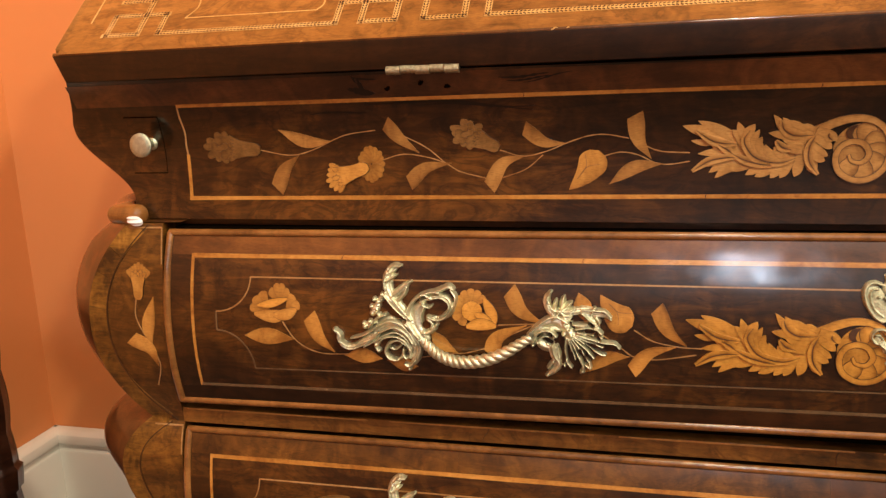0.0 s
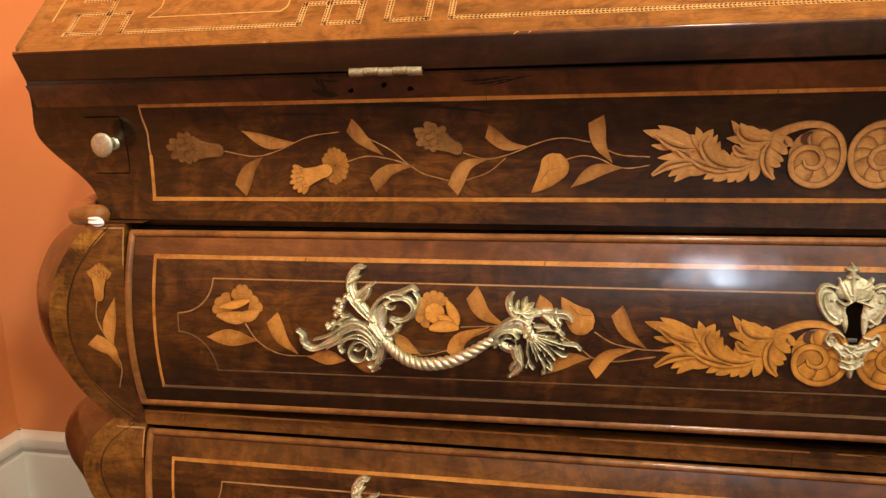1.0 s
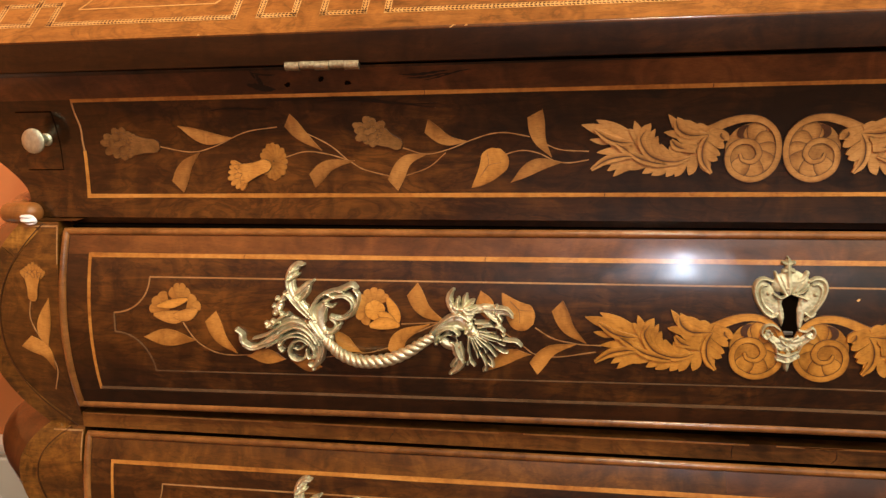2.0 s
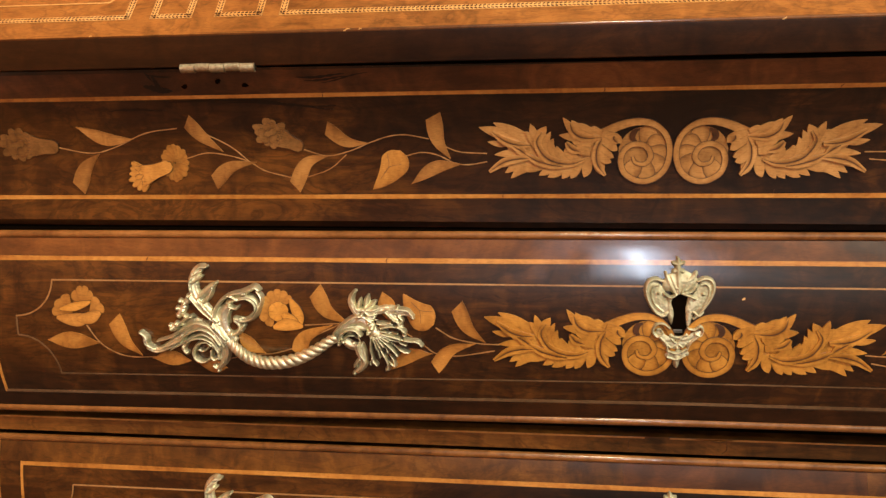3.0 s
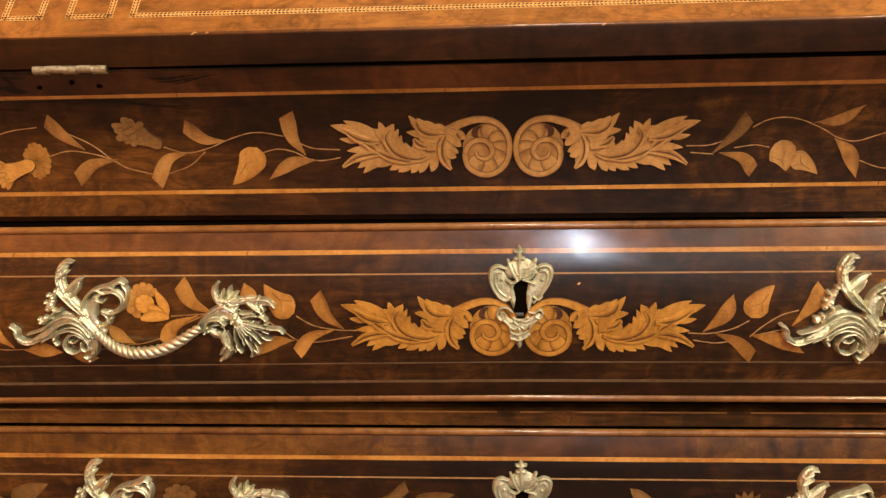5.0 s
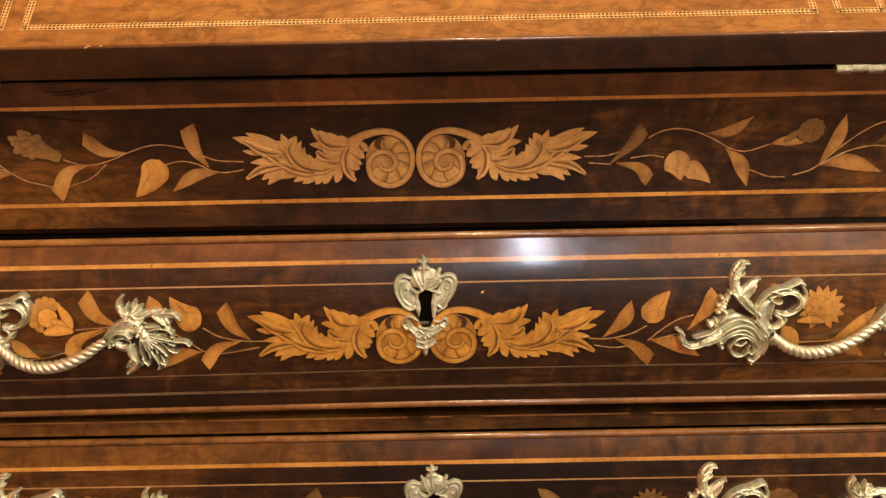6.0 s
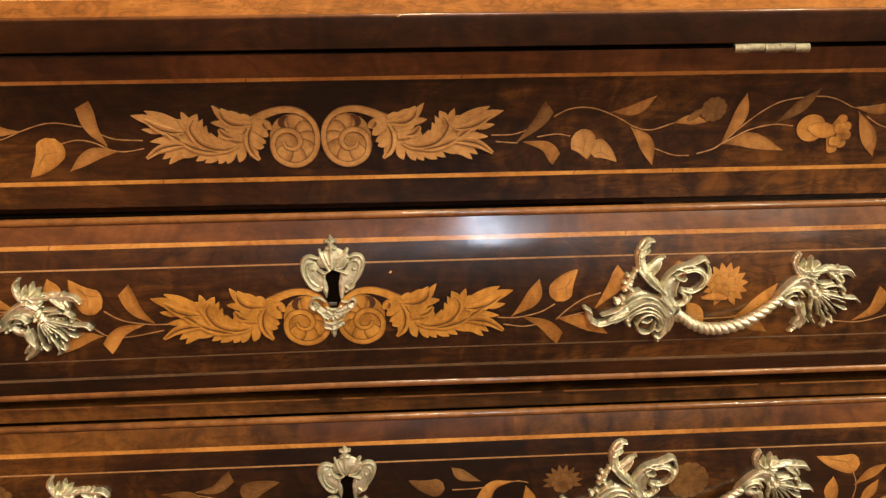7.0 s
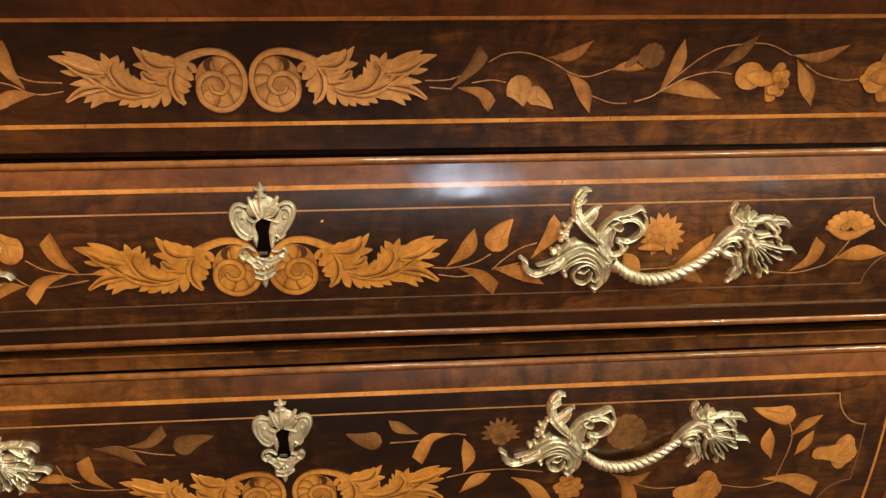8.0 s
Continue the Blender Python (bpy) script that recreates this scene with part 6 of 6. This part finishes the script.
def escutcheon(parent, x, z, depth):
    """A gilt keyhole mount with a shell crown, two scrolled wings and a tapering foot, round a dark keyhole."""
    # Flat black strip on the drawer face stands in for the hole's shade.
    bm = bmesh.new()
    ribbon(bm, [(x + 0.0006, z + s) for s in steps(-0.0135, 0.0145, 8)], [0.0120] * 9, depth, 0.0004, 2)
    part("keyhole", bm, BLACK, parent, "flat black strip for the keyhole")
    bm = bmesh.new()
    box(bm, x - 0.0035, x + 0.0025, depth(z - 0.0105) - 0.0012, depth(z - 0.0105) + 0.0004, z - 0.0125, z - 0.0100, 0.0005)
    part("lock_ward", bm, LOCK, parent, "dull steel ward inside the lock")
    stroke([(-0.0051, 0.0027), (-0.0121, 0.0080), (-0.0158, 0.0154)], 0.0088, 0.0122, 0.0102, 0.0019, 0)
    stroke([(0.0066, 0.0031), (0.0130, 0.0087), (0.0168, 0.0163)], 0.0080, 0.0120, 0.0100, 0.0019, 0)
    stroke([(-0.0059, 0.0095), (-0.0057, 0.0013), (-0.0035, -0.0062)], 0.0041, 0.0041, 0.0034, 0.0019, 0)
    stroke([(0.0071, 0.0099), (0.0067, 0.0017), (0.0056, -0.0066)], 0.0040, 0.0047, 0.0034, 0.0019, 0)
    stroke([(-0.0082, -0.0009), (-0.0141, 0.0006), (-0.0189, 0.0077), (-0.0207, 0.0148), (-0.0190, 0.0199), (-0.0151, 0.0217), (-0.0108, 0.0205)], 0.0017, 0.0031, 0.0020, 0.0028, 0)
    stroke([(-0.0099, 0.0014), (-0.0152, 0.0061), (-0.0176, 0.0128), (-0.0164, 0.0173), (-0.0127, 0.0180)], 0.0010, 0.0014, 0.0010, 0.0027, 0)
    stroke([(0.0091, -0.0027), (0.0138, 0.0022), (0.0191, 0.0099), (0.0213, 0.0169), (0.0197, 0.0212), (0.0156, 0.0224), (0.0114, 0.0207)], 0.0017, 0.0030, 0.0020, 0.0028, 0)
    stroke([(0.0113, 0.0021), (0.0163, 0.0081), (0.0185, 0.0152), (0.0165, 0.0188), (0.0133, 0.0184)], 0.0010, 0.0013, 0.0010, 0.0027, 0)
    stroke([(-0.0138, 0.0007), (-0.0105, -0.0013), (-0.0073, 0.0009)], 0.0017, 0.0024, 0.0014, 0.0029, 0)
    stroke([(0.0148, 0.0016), (0.0123, -0.0005), (0.0090, 0.0014)], 0.0017, 0.0023, 0.0013, 0.0029, 0)
    stroke([(-0.0095, 0.0128), (-0.0055, 0.0105), (-0.0016, 0.0123)], 0.0020, 0.0020, 0.0014, 0.0030, 0)
    stroke([(0.0101, 0.0100), (0.0062, 0.0116), (0.0016, 0.0128)], 0.0020, 0.0020, 0.0013, 0.0030, 0)
    stroke([(-0.0064, 0.0181), (0.0005, 0.0209), (0.0076, 0.0195)], 0.0088, 0.0128, 0.0088, 0.0023, 0)
    stroke([(-0.0021, 0.0125), (-0.0054, 0.0178), (-0.0087, 0.0257)], 0.0020, 0.0044, 0.0017, 0.0023, 0)
    stroke([(-0.0008, 0.0128), (-0.0031, 0.0185), (-0.0051, 0.0231)], 0.0020, 0.0041, 0.0020, 0.0022, 0)
    stroke([(-0.0002, 0.0133), (-0.0006, 0.0220), (-0.0008, 0.0280)], 0.0024, 0.0044, 0.0044, 0.0025, 0)
    stroke([(0.0019, 0.0139), (0.0041, 0.0180), (0.0051, 0.0227)], 0.0020, 0.0037, 0.0027, 0.0020, 0)
    stroke([(0.0038, 0.0146), (0.0077, 0.0181), (0.0096, 0.0221)], 0.0024, 0.0040, 0.0030, 0.0021, 0)
    stroke([(0.0050, 0.0204), (0.0083, 0.0228), (0.0103, 0.0255)], 0.0024, 0.0037, 0.0030, 0.0023, 0)
    stroke([(0.0023, 0.0128), (0.0075, 0.0143), (0.0107, 0.0177)], 0.0013, 0.0017, 0.0010, 0.0029, 0)
    stroke([(-0.0009, 0.0266), (-0.0008, 0.0313), (-0.0007, 0.0339)], 0.0044, 0.0044, 0.0014, 0.0025, 0)
    stroke([(-0.0041, 0.0315), (-0.0008, 0.0309), (0.0028, 0.0317)], 0.0024, 0.0031, 0.0024, 0.0025, 0)
    stroke([(-0.0034, 0.0265), (-0.0008, 0.0273), (0.0021, 0.0267)], 0.0030, 0.0030, 0.0030, 0.0024, 0)
    stroke([(-0.0050, -0.0095), (-0.0097, -0.0062), (-0.0142, -0.0070), (-0.0161, -0.0113), (-0.0133, -0.0148), (-0.0101, -0.0125)], 0.0017, 0.0021, 0.0014, 0.0029, 0)
    stroke([(-0.0134, -0.0100), (-0.0114, -0.0099), (-0.0106, -0.0116)], 0.0014, 0.0014, 0.0010, 0.0024, 0)
    stroke([(0.0055, -0.0091), (0.0100, -0.0096), (0.0132, -0.0074), (0.0152, -0.0101), (0.0135, -0.0137), (0.0102, -0.0124)], 0.0017, 0.0020, 0.0013, 0.0029, 0)
    stroke([(-0.0125, -0.0123), (-0.0083, -0.0164), (-0.0037, -0.0169)], 0.0041, 0.0055, 0.0048, 0.0018, 0)
    stroke([(0.0130, -0.0120), (0.0080, -0.0150), (0.0029, -0.0166)], 0.0041, 0.0054, 0.0048, 0.0018, 0)
    stroke([(-0.0045, -0.0141), (-0.0005, -0.0150), (0.0047, -0.0134)], 0.0034, 0.0041, 0.0034, 0.0018, 0)
    stroke([(-0.0075, -0.0192), (-0.0002, -0.0204), (0.0068, -0.0176)], 0.0048, 0.0069, 0.0041, 0.0018, 0)
    stroke([(-0.0057, -0.0272), (-0.0001, -0.0269), (0.0054, -0.0259)], 0.0049, 0.0069, 0.0042, 0.0018, 0)
    stroke([(-0.0119, -0.0148), (-0.0078, -0.0189), (-0.0061, -0.0246)], 0.0014, 0.0017, 0.0014, 0.0028, 0)
    stroke([(0.0122, -0.0145), (0.0079, -0.0182), (0.0056, -0.0234)], 0.0014, 0.0017, 0.0014, 0.0028, 0)
    stroke([(-0.0069, -0.0239), (-0.0008, -0.0254), (0.0055, -0.0226)], 0.0014, 0.0017, 0.0014, 0.0030, 0)
    stroke([(-0.0065, -0.0283), (-0.0005, -0.0295), (0.0045, -0.0270)], 0.0014, 0.0017, 0.0014, 0.0029, 0)
    stroke([(-0.0046, -0.0159), (-0.0012, -0.0186), (0.0019, -0.0156)], 0.0010, 0.0014, 0.0010, 0.0028, 0)
    stroke([(-0.0064, -0.0202), (-0.0043, -0.0216), (-0.0025, -0.0201)], 0.0010, 0.0014, 0.0010, 0.0029, 0)
    stroke([(0.0008, -0.0199), (0.0028, -0.0213), (0.0047, -0.0191)], 0.0010, 0.0014, 0.0010, 0.0029, 0)
    stroke([(-0.0007, -0.0287), (-0.0007, -0.0324), (-0.0005, -0.0358)], 0.0063, 0.0042, 0.0007, 0.0020, 1)
    blob(-0.0130, 0.0132, 0.0015, 0.0024)
    blob(0.0147, 0.0130, 0.0017, 0.0024)
    blob(-0.0013, 0.0163, 0.0010, 0.0028)
    blob(-0.0095, 0.0128, 0.0010, 0.0030)
    blob(0.0104, 0.0100, 0.0010, 0.0030)
    blob(-0.0012, 0.0347, 0.0009, 0.0030)
    blob(-0.0042, 0.0317, 0.0010, 0.0030)
    blob(0.0027, 0.0318, 0.0010, 0.0030)
    blob(-0.0007, -0.0218, 0.0014, 0.0028)
    blob(-0.0034, -0.0253, 0.0010, 0.0026)
    blob(0.0025, -0.0247, 0.0010, 0.0026)
    blob(-0.0101, -0.0118, 0.0010, 0.0028)
    blob(0.0102, -0.0125, 0.0010, 0.0028)
    blob(-0.0084, 0.0255, 0.0010, 0.0026)
    blob(0.0098, 0.0252, 0.0013, 0.0026)
    cast("escutcheon", x, z, depth, parent, "crowned gilt brass keyhole escutcheon", [([(0.0000, 0.0070), (0.0000, 0.0067)], [0.0091, 0.0091]), ([(0.0000, 0.0050), (0.0005, -0.0005), (0.0003, -0.0054), (0.0002, -0.0096)], [0.0078, 0.0067, 0.0081, 0.0098])], BRASS_MATT)


handle(upper, -0.3132, 0.5926, upper_y)
handle(upper, 0.2275, 0.5945, upper_y, 0.0040)
handle(lower, -0.3165, 0.4322, lower_y, 0.0030)
handle(lower, 0.2190, 0.4330, lower_y, 0.0040)
escutcheon(upper, 0.0, 0.6158, upper_y)
escutcheon(lower, 0.0024, 0.4504, lower_y)


# ---- loper, knobs, hinges and the fall's border ----
for sgn in (-1, 1):
    x0, x1 = sorted((sgn * 0.5035, sgn * 0.5315))
    dark = bmesh.new()
    zs = steps(0.7044, 0.7474, 10)
    ribbon(dark, [((x0 + x1) / 2, q) for q in zs], [x1 - x0 + 0.0004] * 11, frieze_y, 0.0003)
    loper = part("loper", dark, BLACK, bureau, "dark joint round the pull-out fall support")
    sheet("loper_face", lambda q, a=x0: a, lambda q, b=x1: b, steps(0.7052, 0.7466, 10), lambda q: frieze_y(q) - 0.0007, WALNUT, loper, "walnut end of the pull-out fall support", 0.004, 4)
    bm = bmesh.new()
    lathe(bm, sgn * 0.5132, frieze_y(0.727), 0.7272, [(0.0, 0.0), (0.0, 0.0050), (0.0012, 0.0048), (0.0025, 0.0032), (0.0100, 0.0029), (0.0125, 0.0040), (0.0138, 0.0080), (0.0146, 0.0089), (0.0156, 0.0089), (0.0163, 0.0082), (0.0166, 0.0050), (0.0167, 0.0)])
    smooth(part("knob", bm, STEEL, loper, "worn pale metal mushroom knob"))
for x0 in (-0.3195, 0.2648):
    hinge = None
    for k in range(5):
        a, b = x0 + 0.0497 * k / 5 + 0.0002, x0 + 0.0497 * (k + 1) / 5 - 0.0002
        bm = bmesh.new()
        tube(bm, [(a, 0.0270, 0.7743 + 0.0005 * (k % 2)), (b, 0.0270, 0.7743 + 0.0005 * (k % 2))], 0.0030 - 0.0003 * (k % 2), 14)
        ob = smooth(part("hinge" if hinge is None else "knuckle", bm, HINGE, hinge or bureau, "worn steel butt hinge" if hinge is None else ""))
        hinge = hinge or ob

TIP = Matrix.Identity(4)
TIP[1][0], TIP[2][0] = 0.0045 * 1.1, 0.0045
SLANT = Matrix.Translation((0, 0.0245, 0.796)) @ TIP @ Matrix.Rotation(-math.atan(1.1), 4, "X")
flat = lambda s: 0.0


def band(x0, s0, x1, s1):
    """A feather band on the fall: a pale strip with slanting dark dashes in two rows."""
    a, b = Vector((x0, s0)), Vector((x1, s1))
    d = (b - a).normalized()
    side, length = Vector((-d.y, d.x)), (b - a).length
    bm = bmesh.new()
    ribbon(bm, [a - d * 0.0021, b + d * 0.0021], [0.0044] * 2, flat, 0.0003, 1, 0)
    k = 0.0
    while k < length:
        for row in (-1, 1):
            p = a + d * k + side * (row * 0.0007)
            q = p + d * 0.0017 + side * (row * 0.0008)
            ribbon(bm, [p, q], [0.00095 + 0.0002 * math.sin(k * 7000)] * 2, flat, 0.00042, 1, 1)
        k += 0.0026
    bm.transform(SLANT)
    part("feather_band", bm, [FEATHER, SCORCH], fall, "pale feather banding with dark dashes")


LOW, MID = 0.0185, 0.0398
for sgn in (-1, 1):
    for x0, s0, x1, s1 in [(0.5355, LOW, 0.5080, LOW), (0.5335, LOW, 0.5335, MID), (0.5335, MID, 0.4905, MID), (0.4915, MID, 0.4915, LOW), (0.4915, LOW, 0.3570, LOW), (0.5080, LOW, 0.5080, 0.16), (0.5335, 0.0560, 0.5080, 0.0560)]:
        band(sgn * x0, s0, sgn * x1, s1)
    for x0, s0, x1, s1 in [(0.3570, LOW, 0.3570, MID), (0.3570, MID, 0.3155, MID), (0.3390, LOW, 0.3390, 0.0600), (0.3390, LOW, 0.3150, LOW), (0.3150, LOW, 0.3150, 0.0600), (0.2955, LOW, 0.2955, 0.0600), (0.2955, LOW, 0.2680, LOW), (0.2680, LOW, 0.2680, 0.0600), (0.2525, LOW, 0.2525, MID)]:
        band(sgn * x0, s0, sgn * x1, s1)
    for run in ([(0.475, 0.0335), (0.374, 0.0335)], [(0.475, 0.0335), (0.4685, 0.045), (0.4705, 0.060)], [(0.374, 0.0335), (0.370, 0.040), (0.371, 0.055)], [(0.5525, 0.034), (0.5525, 0.15)]):
        bm = bmesh.new()
        pts = spline(run, 12)
        ribbon(bm, [Vector((sgn * p.x, p.y)) for p in pts], [0.0010] * 12, flat, 0.0003, 2)
        bm.transform(SLANT)
        part("thin_stringing", bm, FEATHER, fall)
band(-0.2525, LOW, 0.2525, LOW)


# ---- a dark pedestal by the side wall ----
def wall_pedestal():
    thing = tagged(new("pedestal"), "low dark mahogany pedestal with a carved corner post by a wall", "pedestal")
    part("body", box(bmesh.new(), -1.075, -0.892, 0.10, 0.235, 0.04, 0.50, 0.004), MAHOGANY, thing)
    part("top", box(bmesh.new(), -1.078, -0.880, 0.085, 0.252, 0.50, 0.520, 0.005), MAHOGANY, thing)
    part("plinth", box(bmesh.new(), -1.078, -0.882, 0.088, 0.248, 0.0, 0.04, 0.004), MAHOGANY, thing)
    bm = bmesh.new()
    rows = []
    for k in range(121):
        z = 0.041 + 0.458 * k / 120
        r = 0.0175 + 0.0030 * abs(math.sin(z * 42)) + (0.004 if 0.30 < z < 0.33 or 0.62 < z < 0.65 else 0)
        rows.append([(-0.8935 + r * math.cos(a) * (1 + 0.06 * math.cos(8 * a)), 0.232 + r * math.sin(a) * (1 + 0.06 * math.cos(8 * a)), z) for a in steps(0, 2 * math.pi, 24)])
    grid_faces(bm, rows)
    part("corner_post", bm, MAHOGANY, thing, "carved and ringed dark corner post")


wall_pedestal()


# ---- wear: stains by the hinge, chips, seams and patched stringing ----
def mark(name, parent, depth, x, z, length, width, angle, material, label="", bend=0.12):
    """A small irregular mark: a tapering, slightly bent patch."""
    bm = bmesh.new()
    d = Vector((math.cos(angle), math.sin(angle)))
    pts = [Vector((x, z)) + d * (length * (s - 0.5)) + Vector((-d.y, d.x)) * (bend * length * math.sin(5 * s + x * 70)) for s in steps(0, 1, 10)]
    ribbon(bm, pts, [max(0.0002, width * math.sin(math.pi * k / 10) ** 0.7 * (0.8 + 0.3 * math.sin(3.3 * k + 40 * x))) for k in range(11)], depth, 0.0004, 2)
    part(name, bm, material, parent, label)


for x, z, length, width, angle in ((-0.3402, 0.7611, 0.0198, 0.0057, -0.15), (-0.3396, 0.7637, 0.0132, 0.0041, -1.27), (-0.3437, 0.7694, 0.0064, 0.0020, -1.12), (-0.3364, 0.7695, 0.0174, 0.0016, -0.07), (-0.2289, 0.7681, 0.0328, 0.0020, 0.04), (-0.2257, 0.7662, 0.0288, 0.0016, 0.07), (-0.2134, 0.7668, 0.0321, 0.0012, 0.17), (-0.2807, 0.7506, 0.1138, 0.0020, -0.05), (-0.2622, 0.7498, 0.0809, 0.0016, -0.00), (-0.3608, 0.7467, 0.0426, 0.0016, 0.03)):
    mark("stain", frieze, frieze_y, x, z, length, width, angle, STAIN, "dark old stain", 0.02)
for x, z in ((-0.3215, 0.7628), (-0.2975, 0.7655), (-0.2800, 0.7625)):
    mark("screw_hole", frieze, frieze_y, x, z, 0.0046, 0.0034, 0.2, BLACK)
for x, z in ((-0.1905, 0.6463), (0.2050, 0.6482), (-0.3600, 0.6455)):
    mark("joint", upper, upper_y, x, z, 0.0036, 0.0006, 1.5, SCORCH)
for x, z, a in ((-0.0260, 0.5165, 1.1), (0.0380, 0.5160, 1.25), (-0.2600, 0.5150, 1.4), (0.2900, 0.5165, 1.35)):
    mark("seam", bureau, rail_y, x, z, 0.0110, 0.0005, a, SCORCH)
# Pale strips painted along the rail's top edge as its highlight.
for k in range(6):
    x0 = -0.500 + 0.167 * k
    line(bureau, "worn_edge", [(x, 0.5213) for x in steps(x0, x0 + 0.150, 6)], 0.0011, rail_y, INLAY_ROSE, 2, 0.0004, "pale line painted as a glint on the rail's edge" if k == 0 else "")
mark("chip", bureau, rail_y, 0.0300, 0.5215, 0.034, 0.0014, 0.006, STRING, "chipped golden edge", 0.01)
for x, z, s in ((-0.3770, 0.7953, 0.0022), (-0.2085, 0.7960, 0.0042), (-0.2000, 0.7962, 0.0020), (0.0500, 0.7965, 0.0030)):
    mark("chip", bureau, lambda q: 0.0241, x, z, s, 0.0010, 0.1, FEATHER)
for x, z in ((-0.4310, 0.6900), (-0.1133, 0.6873), (0.0588, 0.6905), (0.1700, 0.6884), (0.2400, 0.6889), (-0.2300, 0.7555), (-0.0500, 0.7564), (0.0900, 0.7571)):
    mark("joint", frieze, frieze_y, x, z, 0.0030, 0.0007, 1.2, SCORCH)
mark("speck", upper, upper_y, 0.0400, 0.6258, 0.0022, 0.0016, 0.3, FEATHER)
